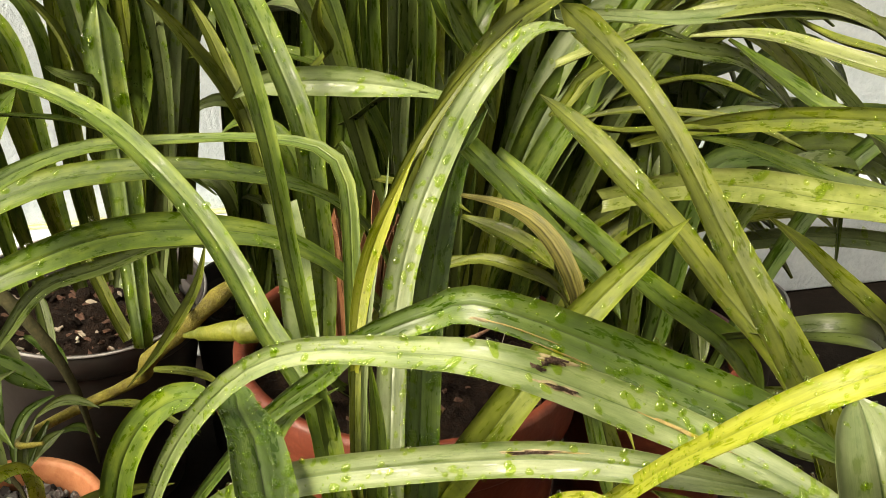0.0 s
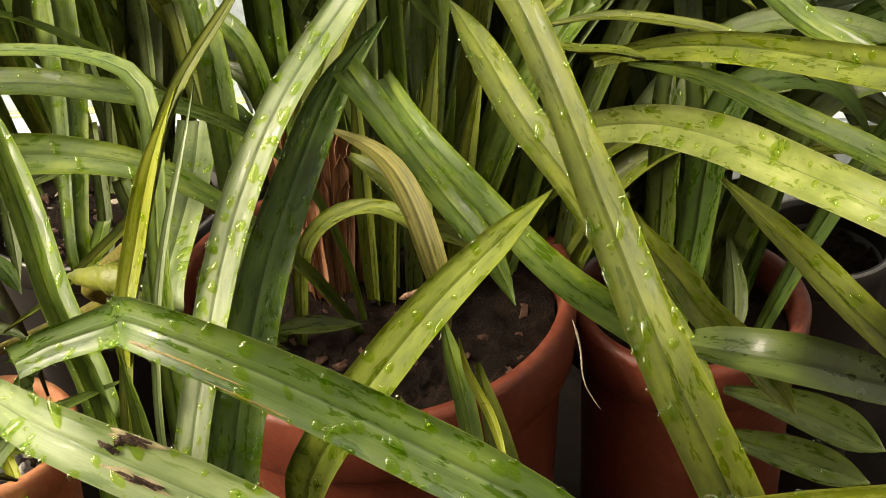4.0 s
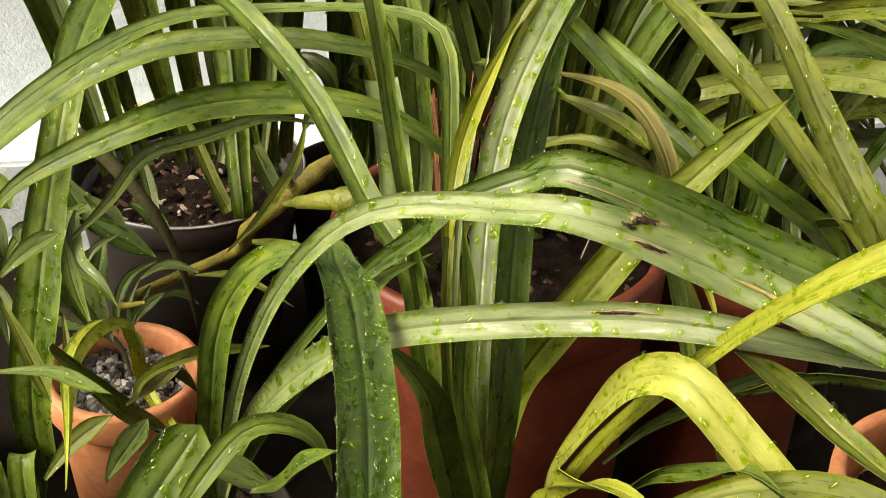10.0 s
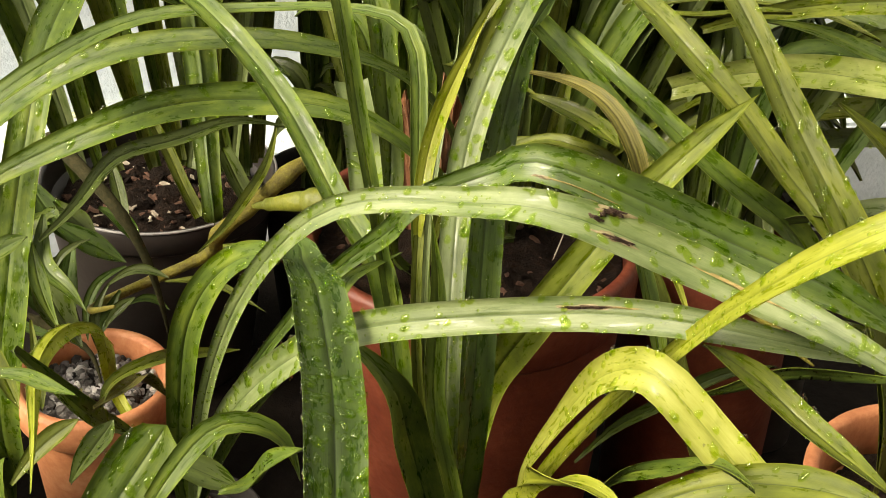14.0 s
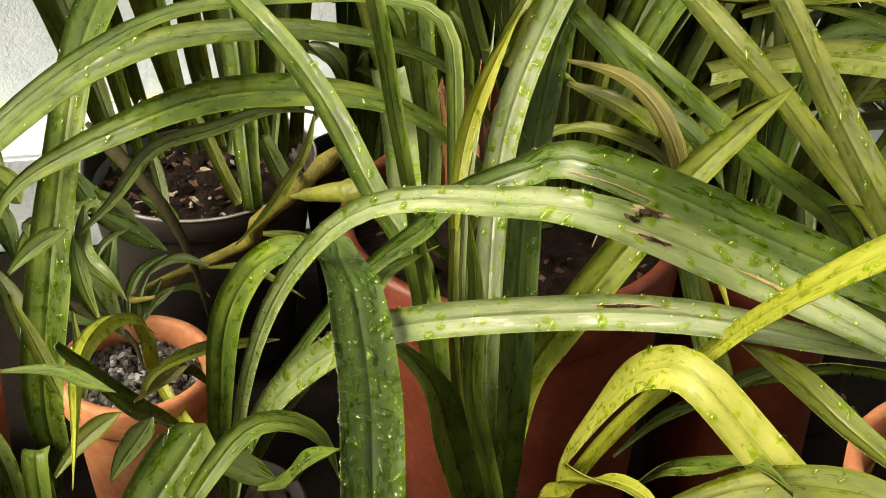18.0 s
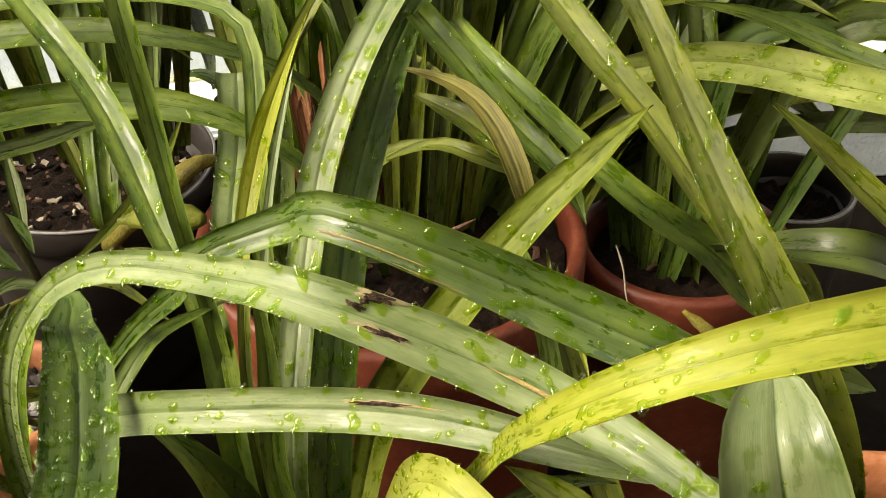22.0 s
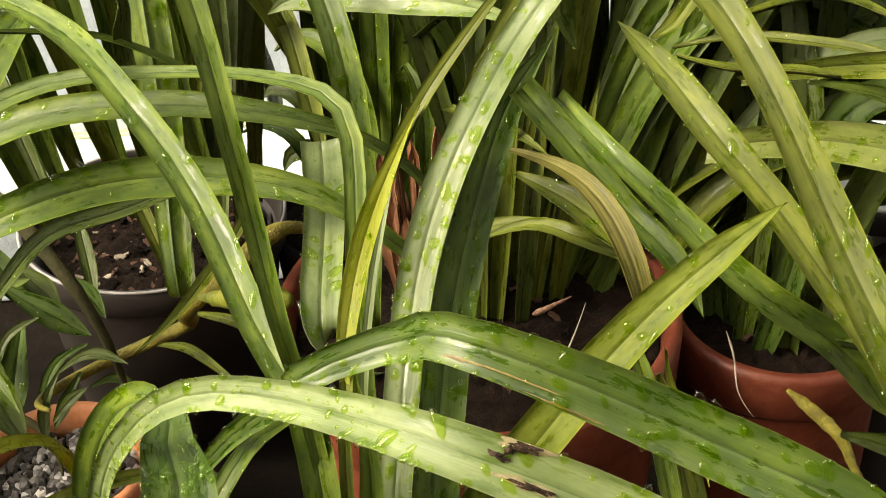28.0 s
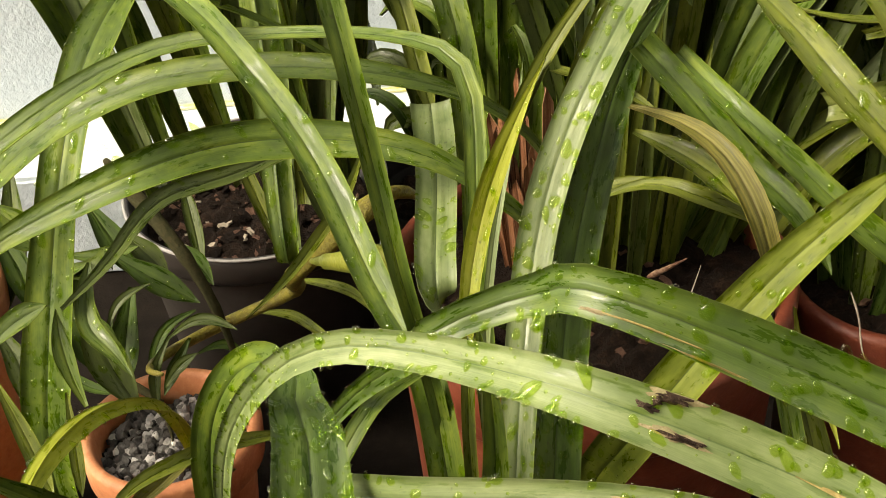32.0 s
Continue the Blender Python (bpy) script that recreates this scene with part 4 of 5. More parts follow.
strap_leaf(pot_orchid, [(0.4594, 0.7220, 0.4293), (0.4799, 0.6763, 0.4599), (0.5046, 0.6308, 0.4860), (0.5299, 0.5857, 0.5069), (0.5561, 0.5448, 0.5231), (0.5744, 0.5057, 0.5391), (0.6100, 0.4291, 0.5467)], [0.0053, 0.0069, 0.0091, 0.0115, 0.0127, 0.0130, 0.0134, 0.0141, 0.0150, 0.0157, 0.0165, 0.0172], "olive", wet=8, tip=0.25, face=(0, -0.9, 0.4))
strap_leaf(pot_orchid, [(0.474, 0.649, 0.468), (0.509, 0.647, 0.461), (0.539, 0.633, 0.453), (0.568, 0.608, 0.451), (0.583, 0.564, 0.459), (0.610, 0.488, 0.454)], [0.0015, 0.0088, 0.0124, 0.0132, 0.0122, 0.0112, 0.0112, 0.0112], "green", wet=8, tip=0.25)
strap_leaf(pot_orchid, [(0.427, 0.809, 0.445), (0.470, 0.757, 0.489), (0.496, 0.723, 0.512), (0.533, 0.719, 0.520), (0.568, 0.726, 0.517), (0.617, 0.734, 0.496), (0.681, 0.745, 0.450)], [0.0080, 0.0108, 0.0131, 0.0144, 0.0146, 0.0139, 0.0137, 0.0137], "pale_olive", wet=8, tip=0.25)
strap_leaf(pot_orchid, [(0.485, 0.712, 0.503), (0.518, 0.666, 0.520), (0.538, 0.630, 0.524), (0.559, 0.608, 0.524), (0.580, 0.597, 0.521), (0.648, 0.564, 0.493)], [0.0022, 0.0075, 0.0120, 0.0141, 0.0137, 0.0111, 0.0111, 0.0111], "pale_olive", wet=8, tip=0.25)
strap_leaf(pot_orchid, [(0.499, 0.683, 0.513), (0.518, 0.671, 0.501), (0.532, 0.661, 0.493), (0.545, 0.649, 0.486), (0.560, 0.635, 0.483), (0.615, 0.585, 0.454)], [0.0015, 0.0086, 0.0127, 0.0124, 0.0110, 0.0110, 0.0110, 0.0110], "green", wet=8, tip=0.25)
strap_leaf(pot_orchid, [(0.3300, 0.7600, 0.2150), (0.2790, 0.7255, 0.3905), (0.2269, 0.7116, 0.4172), (0.1892, 0.7146, 0.4204), (0.1552, 0.7244, 0.4148), (0.1211, 0.7272, 0.4098), (0.0624, 0.7219, 0.3900), (-0.0072, 0.7297, 0.3324), (-0.0448, 0.7248, 0.2977)], [0.0036, 0.0042, 0.0048, 0.0057, 0.0081, 0.0131, 0.0158, 0.0177, 0.0199, 0.0213, 0.0227, 0.0232], "green", tip=0.2, wet=5, fold=10)
strap_leaf(pot_orchid, [(0.3300, 0.7600, 0.2150), (0.2847, 0.6980, 0.3526), (0.2507, 0.7009, 0.3752), (0.2074, 0.7073, 0.3820), (0.1492, 0.6990, 0.3853), (0.1126, 0.6722, 0.3878), (0.0707, 0.6630, 0.3719), (0.0116, 0.6570, 0.3292), (0.0032, 0.6622, 0.3003)], [0.0057, 0.0064, 0.0070, 0.0079, 0.0102, 0.0162, 0.0215, 0.0214, 0.0191, 0.0175, 0.0162, 0.0144], "green", tip=0.3, wet=7, fold=10, roll=-15)
strap_leaf(pot_orchid, [(0.270, 0.750, 0.220), (0.255, 0.646, 0.340), (0.250, 0.724, 0.351), (0.243, 0.779, 0.361)], [0.0161, 0.0172, 0.0183, 0.0193, 0.0204, 0.0213, 0.0222, 0.0230], "pale", tip=0, wet=12, fold=16)
strap_leaf(pot_orchid, [(0.290, 0.750, 0.225), (0.270, 0.718, 0.274), (0.270, 0.736, 0.323), (0.266, 0.752, 0.372), (0.260, 0.766, 0.417), (0.245, 0.796, 0.451), (0.226, 0.847, 0.477), (0.205, 0.903, 0.488)], [0.0119, 0.0145, 0.0173, 0.0179, 0.0176, 0.0178, 0.0183, 0.0183], "green", tip=0.2, wet=9, fold=24)
strap_leaf(pot_orchid, [(0.3491, 0.7274, 0.4576), (0.3318, 0.7697, 0.4451), (0.2853, 0.8021, 0.4380), (0.2427, 0.8192, 0.4307), (0.2253, 0.8195, 0.4274), (0.2139, 0.8154, 0.4207)], [0.0049, 0.0058, 0.0069, 0.0096, 0.0139, 0.0179, 0.0201, 0.0201, 0.0193, 0.0187, 0.0194, 0.0198], "pale", tip=0.2, wet=12, face=(0, -0.9, 0.4))
strap_leaf(pot_orchid, [(0.332, 0.741, 0.528), (0.343, 0.735, 0.507), (0.354, 0.742, 0.491), (0.365, 0.753, 0.468), (0.382, 0.768, 0.423)], [0.0037, 0.0133, 0.0180, 0.0191, 0.0195, 0.0196, 0.0196, 0.0196], "green", tip=0.3, wet=4)
strap_leaf(pot_orchid, [(0.346, 0.656, 0.430), (0.376, 0.620, 0.436), (0.391, 0.593, 0.428), (0.399, 0.579, 0.411), (0.403, 0.581, 0.380)], [0.0025, 0.0056, 0.0087, 0.0106, 0.0116, 0.0113, 0.0105, 0.0095], "amber", tip=0.3, fold=20, label='dying amber-brown leaf')
strap_leaf(pot_orchid, [(0.3513, 0.6733, 0.4518), (0.3767, 0.6473, 0.4328), (0.4008, 0.6249, 0.4130), (0.4169, 0.6053, 0.4050), (0.4293, 0.5927, 0.3839)], [0.0139, 0.0141, 0.0140, 0.0139, 0.0135, 0.0124, 0.0111, 0.0113], "green", tip=0.2, wet=9, fold=30, roll=15)
strap_leaf(pot_orchid, [(0.3673, 0.6724, 0.4475), (0.3902, 0.6354, 0.4401), (0.4204, 0.6096, 0.4209), (0.4412, 0.5935, 0.4068), (0.4647, 0.5861, 0.3905), (0.4872, 0.5857, 0.3734), (0.5158, 0.5843, 0.3336)], [0.0095, 0.0098, 0.0102, 0.0107, 0.0113, 0.0124, 0.0139, 0.0147, 0.0155, 0.0184, 0.0234, 0.0290], "green", tip=0.2, wet=7, fold=26, roll=15)
strap_leaf(pot_orchid, [(0.488, 0.593, 0.371), (0.505, 0.540, 0.408), (0.528, 0.524, 0.417), (0.557, 0.541, 0.395), (0.604, 0.603, 0.333)], [0.0048, 0.0110, 0.0172, 0.0204, 0.0212, 0.0223, 0.0234, 0.0246], "dark", tip=0.3)
strap_leaf(pot_orchid, [(0.333, 0.686, 0.360), (0.366, 0.666, 0.381), (0.381, 0.654, 0.382), (0.400, 0.660, 0.370), (0.421, 0.678, 0.338)], [0.0021, 0.0047, 0.0073, 0.0094, 0.0102, 0.0104, 0.0106, 0.0109], "olive", tip=0.4)
strap_leaf(pot_orchid, [(0.349, 0.669, 0.409), (0.369, 0.652, 0.408), (0.383, 0.632, 0.408), (0.393, 0.608, 0.408)], [0.0029, 0.0070, 0.0112, 0.0131, 0.0134, 0.0136, 0.0134, 0.0133], "olive", tip=0.3, wet=18)
strap_leaf(pot_orchid, [(0.313, 0.620, 0.343), (0.323, 0.636, 0.333), (0.334, 0.652, 0.322), (0.347, 0.667, 0.311)], [0.0022, 0.0058, 0.0094, 0.0108, 0.0113, 0.0117, 0.0118, 0.0119], "dark", tip=0.6)
strap_leaf(pot_orchid, [(0.430, 0.681, 0.506), (0.455, 0.674, 0.512), (0.477, 0.671, 0.509), (0.498, 0.677, 0.504), (0.522, 0.687, 0.489), (0.556, 0.701, 0.455)], [0.0027, 0.0092, 0.0127, 0.0134, 0.0136, 0.0137, 0.0137, 0.0137], "dark", tip=0.25, wet=5)
strap_leaf(pot_orchid, [(0.460, 0.858, 0.388), (0.478, 0.822, 0.417), (0.497, 0.785, 0.443), (0.512, 0.744, 0.462), (0.530, 0.698, 0.469)], [0.0015, 0.0044, 0.0066, 0.0067, 0.0067, 0.0064, 0.0064, 0.0064], "olive", tip=0.25, wet=5)
strap_leaf(pot_orchid, [(0.433, 0.780, 0.418), (0.464, 0.762, 0.433), (0.493, 0.739, 0.442), (0.519, 0.715, 0.448), (0.556, 0.681, 0.443)], [0.0014, 0.0042, 0.0062, 0.0064, 0.0063, 0.0062, 0.0062, 0.0062], "olive", tip=0.25, wet=5)
strap_leaf(pot_orchid, [(0.429, 0.735, 0.437), (0.450, 0.696, 0.450), (0.466, 0.661, 0.468), (0.480, 0.625, 0.484)], [0.0013, 0.0031, 0.0048, 0.0057, 0.0057, 0.0057, 0.0056, 0.0054], "olive", tip=0.25, wet=5)
strap_leaf(pot_orchid, [(0.426, 0.812, 0.407), (0.439, 0.814, 0.417), (0.447, 0.819, 0.427), (0.458, 0.825, 0.434), (0.502, 0.848, 0.444)], [0.0022, 0.0092, 0.0109, 0.0111, 0.0111, 0.0111, 0.0111, 0.0111], "olive", tip=0.25, wet=5)
strap_leaf(pot_orchid, [(0.392, 0.763, 0.485), (0.414, 0.766, 0.491), (0.434, 0.767, 0.491), (0.453, 0.769, 0.492), (0.473, 0.769, 0.489), (0.519, 0.769, 0.471)], [0.0008, 0.0027, 0.0036, 0.0038, 0.0038, 0.0038, 0.0038, 0.0038], "dark", tip=0.25, wet=5)
strap_leaf(pot_orchid, [(0.541, 0.746, 0.499), (0.563, 0.738, 0.483), (0.580, 0.730, 0.469), (0.596, 0.724, 0.455), (0.627, 0.712, 0.417)], [0.0024, 0.0077, 0.0111, 0.0117, 0.0118, 0.0118, 0.0118, 0.0118], "dark", tip=0.25, wet=5)
strap_leaf(pot_orchid, [(0.555, 0.729, 0.508), (0.569, 0.696, 0.507), (0.579, 0.667, 0.512), (0.587, 0.638, 0.515), (0.599, 0.590, 0.508)], [0.0019, 0.0055, 0.0082, 0.0084, 0.0082, 0.0081, 0.0081, 0.0081], "olive", tip=0.25, wet=5)
strap_leaf(pot_orchid, [(0.484, 0.834, 0.459), (0.497, 0.836, 0.469), (0.509, 0.838, 0.479), (0.522, 0.839, 0.489), (0.568, 0.843, 0.508)], [0.0022, 0.0090, 0.0107, 0.0109, 0.0109, 0.0109, 0.0109, 0.0109], "olive", tip=0.25, wet=5)
strap_leaf(pot_orchid, [(0.442, 0.800, 0.479), (0.477, 0.883, 0.444), (0.514, 0.976, 0.431), (0.560, 1.061, 0.405), (0.581, 1.100, 0.382)], [0.0020, 0.0061, 0.0100, 0.0109, 0.0118, 0.0123, 0.0128, 0.0128], "olive", tip=0.25, wet=5)
strap_leaf(pot_orchid, [(0.477, 0.622, 0.412), (0.485, 0.615, 0.399), (0.497, 0.610, 0.387), (0.506, 0.606, 0.374), (0.520, 0.603, 0.361), (0.551, 0.598, 0.322)], [0.0032, 0.0129, 0.0158, 0.0159, 0.0160, 0.0160, 0.0160, 0.0160], "olive", tip=0.25, wet=12)
strap_leaf(pot_orchid, [(0.402, 0.813, 0.235), (0.432, 0.830, 0.202), (0.440, 0.845, 0.154), (0.487, 0.867, 0.093)], [0.0016, 0.0048, 0.0077, 0.0082, 0.0087, 0.0088, 0.0090, 0.0091], "dark", tip=0.3)
strap_leaf(pot_orchid, [(0.320, 0.705, 0.400), (0.340, 0.715, 0.449), (0.370, 0.730, 0.490), (0.405, 0.760, 0.506), (0.425, 0.765, 0.517), (0.433, 0.735, 0.545)], [0.0130, 0.0143, 0.0156, 0.0149, 0.0140, 0.0130], "olive", tip=0.35, wet=8, fold=20)
strap_leaf(pot_orchid, [(0.372, 0.742, 0.455), (0.367, 0.735, 0.479), (0.358, 0.738, 0.492), (0.346, 0.735, 0.515), (0.330, 0.700, 0.560), (0.318, 0.660, 0.610)], [0.0158, 0.0170, 0.0180, 0.0175, 0.0160, 0.0120], "green", tip=0.3, wet=8, fold=16)
strap_leaf(pot_orchid, [(0.402, 0.700, 0.520), (0.450, 0.723, 0.511), (0.471, 0.719, 0.511), (0.534, 0.719, 0.516), (0.586, 0.730, 0.509), (0.650, 0.745, 0.480)], [0.0078, 0.0095, 0.0110, 0.0135, 0.0150, 0.0150], "pale", tip=0.2, wet=8, fold=20)
grey_pot_orchid = empty("strap_leaf_orchid", (0.11, 0.94, 0.19), "dark strap-leaved orchid growing in the grey pot", "orchid plant")
strap_leaf(grey_pot_orchid, [(0.154, 0.822, 0.487), (0.149, 0.882, 0.415), (0.141, 0.942, 0.345), (0.137, 0.996, 0.270), (0.135, 1.020, 0.226)], [0.0035, 0.0108, 0.0181, 0.0200, 0.0219, 0.0230, 0.0240, 0.0240], "green", tip=0.2, fold=22)
strap_leaf(grey_pot_orchid, [(0.157, 0.946, 0.425), (0.152, 1.033, 0.324), (0.143, 1.129, 0.244), (0.143, 1.203, 0.143), (0.143, 1.228, 0.099)], [0.0033, 0.0100, 0.0166, 0.0193, 0.0213, 0.0226, 0.0237, 0.0239], "dark", tip=0.2, fold=22)
strap_leaf(grey_pot_orchid, [(0.158, 0.799, 0.503), (0.175, 0.813, 0.476), (0.198, 0.820, 0.443), (0.213, 0.829, 0.412), (0.231, 0.839, 0.366)], [0.0022, 0.0078, 0.0109, 0.0116, 0.0120, 0.0122, 0.0122, 0.0122], "olive", tip=0.2, fold=22)
strap_leaf(grey_pot_orchid, [(0.184, 0.877, 0.469), (0.199, 0.861, 0.446), (0.210, 0.847, 0.424), (0.222, 0.833, 0.403), (0.230, 0.818, 0.381), (0.243, 0.796, 0.338)], [0.0025, 0.0082, 0.0116, 0.0127, 0.0127, 0.0127, 0.0127, 0.0127], "olive", tip=0.2, fold=22)
strap_leaf(grey_pot_orchid, [(0.075, 0.878, 0.472), (0.088, 0.902, 0.441), (0.096, 0.923, 0.405), (0.104, 0.939, 0.360), (0.110, 0.952, 0.312)], [0.0027, 0.0092, 0.0134, 0.0145, 0.0150, 0.0152, 0.0153, 0.0153], "olive", tip=0.2, fold=22)
strap_leaf(grey_pot_orchid, [(0.089, 0.853, 0.429), (0.105, 0.850, 0.422), (0.117, 0.859, 0.415), (0.116, 0.866, 0.388), (0.116, 0.876, 0.339)], [0.0023, 0.0098, 0.0114, 0.0117, 0.0118, 0.0118, 0.0118, 0.0118], "dark", tip=0.2, fold=22)
strap_leaf(grey_pot_orchid, [(0.063, 0.800, 0.419), (0.081, 0.831, 0.403), (0.105, 0.860, 0.385), (0.162, 0.875, 0.347), (0.197, 0.885, 0.313)], [0.0010, 0.0038, 0.0051, 0.0055, 0.0056, 0.0057, 0.0057, 0.0057], "green", tip=0.2, fold=22)
strap_leaf(grey_pot_orchid, [(0.271, 0.775, 0.507), (0.269, 0.788, 0.484), (0.276, 0.806, 0.460), (0.267, 0.830, 0.436), (0.257, 0.858, 0.396)], [0.0019, 0.0072, 0.0094, 0.0101, 0.0104, 0.0105, 0.0105, 0.0105], "olive", tip=0.2, fold=22)
strap_leaf(grey_pot_orchid, [(0.264, 0.938, 0.322), (0.279, 0.895, 0.359), (0.295, 0.848, 0.391), (0.316, 0.802, 0.429), (0.336, 0.761, 0.448)], [0.0018, 0.0051, 0.0077, 0.0078, 0.0077, 0.0074, 0.0073, 0.0073], "dark", tip=0.2, fold=22)
strap_leaf(grey_pot_orchid, [(0.274, 0.890, 0.326), (0.296, 0.866, 0.340), (0.315, 0.839, 0.347), (0.338, 0.811, 0.356), (0.370, 0.773, 0.355)], [0.0014, 0.0046, 0.0064, 0.0067, 0.0066, 0.0065, 0.0065, 0.0065], "olive", tip=0.2, fold=22)
strap_leaf(grey_pot_orchid, [(0.088, 0.907, 0.260), (0.101, 0.894, 0.240), (0.113, 0.880, 0.219), (0.126, 0.867, 0.199)], [0.0086, 0.0095, 0.0104, 0.0107, 0.0107, 0.0107, 0.0107, 0.0107], "olive", tip=0, fold=30)
strap_leaf(grey_pot_orchid, [(0.119, 0.921, 0.273), (0.125, 0.903, 0.249), (0.130, 0.885, 0.224), (0.133, 0.867, 0.198)], [0.0086, 0.0095, 0.0104, 0.0107, 0.0107, 0.0107, 0.0107, 0.0107], "dark", tip=0, fold=30)
strap_leaf(grey_pot_orchid, [(0.186, 0.875, 0.274), (0.182, 0.822, 0.272), (0.172, 0.774, 0.274), (0.160, 0.728, 0.277), (0.147, 0.685, 0.285)], [0.0019, 0.0048, 0.0074, 0.0081, 0.0086, 0.0083, 0.0081, 0.0079], "olive", tip=0.5, fold=30)
strap_leaf(grey_pot_orchid, [(0.143, 0.891, 0.247), (0.150, 0.883, 0.235), (0.157, 0.876, 0.223), (0.166, 0.868, 0.212)], [0.0121, 0.0134, 0.0147, 0.0152, 0.0152, 0.0152, 0.0152, 0.0152], "dark", tip=0, fold=30)
strap_leaf(grey_pot_orchid, [(0.130, 0.880, 0.220), (0.145, 0.798, 0.245), (0.139, 0.827, 0.285), (0.135, 0.856, 0.324), (0.128, 0.881, 0.365), (0.121, 0.906, 0.406), (0.115, 0.936, 0.447)], [0.0108, 0.0123, 0.0145, 0.0197, 0.0244, 0.0274, 0.0284, 0.0284], "green", wet=16, tip=0.1, fold=12)
right_pot_orchid = empty("strap_leaf_orchid", (0.53, 0.80, 0.17), "dark crowded strap-leaved orchid in the smaller red pot", "orchid plant")
strap_leaf(right_pot_orchid, [(0.524, 0.639, 0.299), (0.564, 0.637, 0.287), (0.601, 0.630, 0.271)], [0.0043, 0.0092, 0.0142, 0.0191, 0.0216, 0.0216, 0.0216, 0.0216], "dark", tip=0.3, wet=3)
strap_leaf(right_pot_orchid, [(0.515, 0.642, 0.270), (0.557, 0.639, 0.258), (0.598, 0.635, 0.244)], [0.0039, 0.0083, 0.0128, 0.0172, 0.0194, 0.0194, 0.0194, 0.0194], "dark", tip=0.3, wet=3)
strap_leaf(right_pot_orchid, [(0.538, 0.798, 0.275), (0.542, 0.782, 0.251), (0.542, 0.764, 0.228)], [0.0029, 0.0063, 0.0097, 0.0130, 0.0147, 0.0147, 0.0147, 0.0147], "dark", tip=0.3, wet=3)
left_orchid = empty("strap_leaf_orchid", (-0.01, 0.74, -0.05), "tall dark strap leaf beaded with rain", "orchid plant")
strap_leaf(left_orchid, [(-0.0100, 0.7400, 0.0500), (-0.0011, 0.7111, 0.1450), (0.0111, 0.7213, 0.2219), (0.0185, 0.7469, 0.2767), (0.0277, 0.7665, 0.3241), (0.0321, 0.8030, 0.3552), (0.0442, 0.8673, 0.3831), (0.0541, 0.9227, 0.3837)], [0.0259, 0.0279, 0.0299, 0.0318, 0.0320, 0.0298, 0.0264, 0.0250, 0.0256, 0.0297, 0.0320, 0.0320], "green", wet=12, tip=0.2, fold=8)
strap_leaf(left_orchid, [(-0.001, 0.678, 0.249), (0.017, 0.660, 0.221), (0.034, 0.640, 0.193)], [0.0023, 0.0048, 0.0074, 0.0100, 0.0113, 0.0113, 0.0113, 0.0113], "olive", tip=0.3, wet=3)
strap_leaf(left_orchid, [(-0.067, 0.858, 0.240), (-0.050, 0.851, 0.229), (-0.036, 0.842, 0.214)], [0.0047, 0.0100, 0.0154, 0.0208, 0.0234, 0.0234, 0.0234, 0.0234], "green", tip=0.3, wet=3)
strap_leaf(left_orchid, [(0.008, 0.659, 0.279), (0.025, 0.667, 0.294), (0.045, 0.672, 0.304)], [0.0028, 0.0060, 0.0091, 0.0123, 0.0139, 0.0139, 0.0139, 0.0139], "green", tip=0.3, wet=3)
small_pot_plant = empty("cane_orchid", (0.05, 0.79, 0.068), "small cane orchid in the gravel-filled pot", "orchid plant")
strap_leaf(small_pot_plant, [(0.075, 0.513, 0.337), (0.084, 0.540, 0.294), (0.096, 0.573, 0.243), (0.100, 0.619, 0.195), (0.115, 0.663, 0.131)], [0.0057, 0.0101, 0.0136, 0.0167, 0.0184, 0.0198, 0.0195, 0.0192], "green", wet=10, tip=0.35)
strap_leaf(small_pot_plant, [(0.111, 0.532, 0.284), (0.112, 0.567, 0.275), (0.131, 0.599, 0.265), (0.143, 0.629, 0.246), (0.174, 0.660, 0.227)], [0.0018, 0.0055, 0.0083, 0.0096, 0.0102, 0.0104, 0.0107, 0.0109], "olive", wet=4, tip=0.35)
strap_leaf(small_pot_plant, [(0.044, 0.511, 0.322), (0.084, 0.491, 0.338), (0.101, 0.473, 0.346), (0.117, 0.459, 0.352)], [0.0018, 0.0036, 0.0053, 0.0071, 0.0081, 0.0083, 0.0084, 0.0083], "green", wet=4, tip=0.35)
strap_leaf(small_pot_plant, [(0.126, 0.397, 0.354), (0.128, 0.413, 0.351), (0.131, 0.429, 0.348), (0.136, 0.447, 0.347)], [0.0019, 0.0054, 0.0088, 0.0106, 0.0118, 0.0125, 0.0126, 0.0128], "dark", wet=10, tip=0.35)
strap_leaf(small_pot_plant, [(0.185, 0.430, 0.317), (0.203, 0.407, 0.345), (0.212, 0.387, 0.374), (0.228, 0.367, 0.400)], [0.0024, 0.0055, 0.0087, 0.0103, 0.0105, 0.0105, 0.0103, 0.0100], "green", wet=4, tip=0.35)
strap_leaf(small_pot_plant, [(0.115, 0.700, 0.090), (0.066, 0.781, 0.089), (0.076, 0.710, 0.199), (0.074, 0.630, 0.265), (0.075, 0.550, 0.298), (0.088, 0.482, 0.312), (0.097, 0.431, 0.315)], [0.0082, 0.0098, 0.0114, 0.0129, 0.0138, 0.0139, 0.0127, 0.0092], "yellow", tip=0.4, wet=10, fold=24)
strap_leaf(small_pot_plant, [(0.132, 0.382, 0.326), (0.142, 0.392, 0.341), (0.153, 0.403, 0.355), (0.166, 0.415, 0.371)], [0.0202, 0.0236, 0.0271, 0.0285, 0.0295, 0.0295, 0.0290, 0.0284], "green", tip=0.3, blunt=0.5, wet=34, bead=0.0018, fold=6, roll=8)
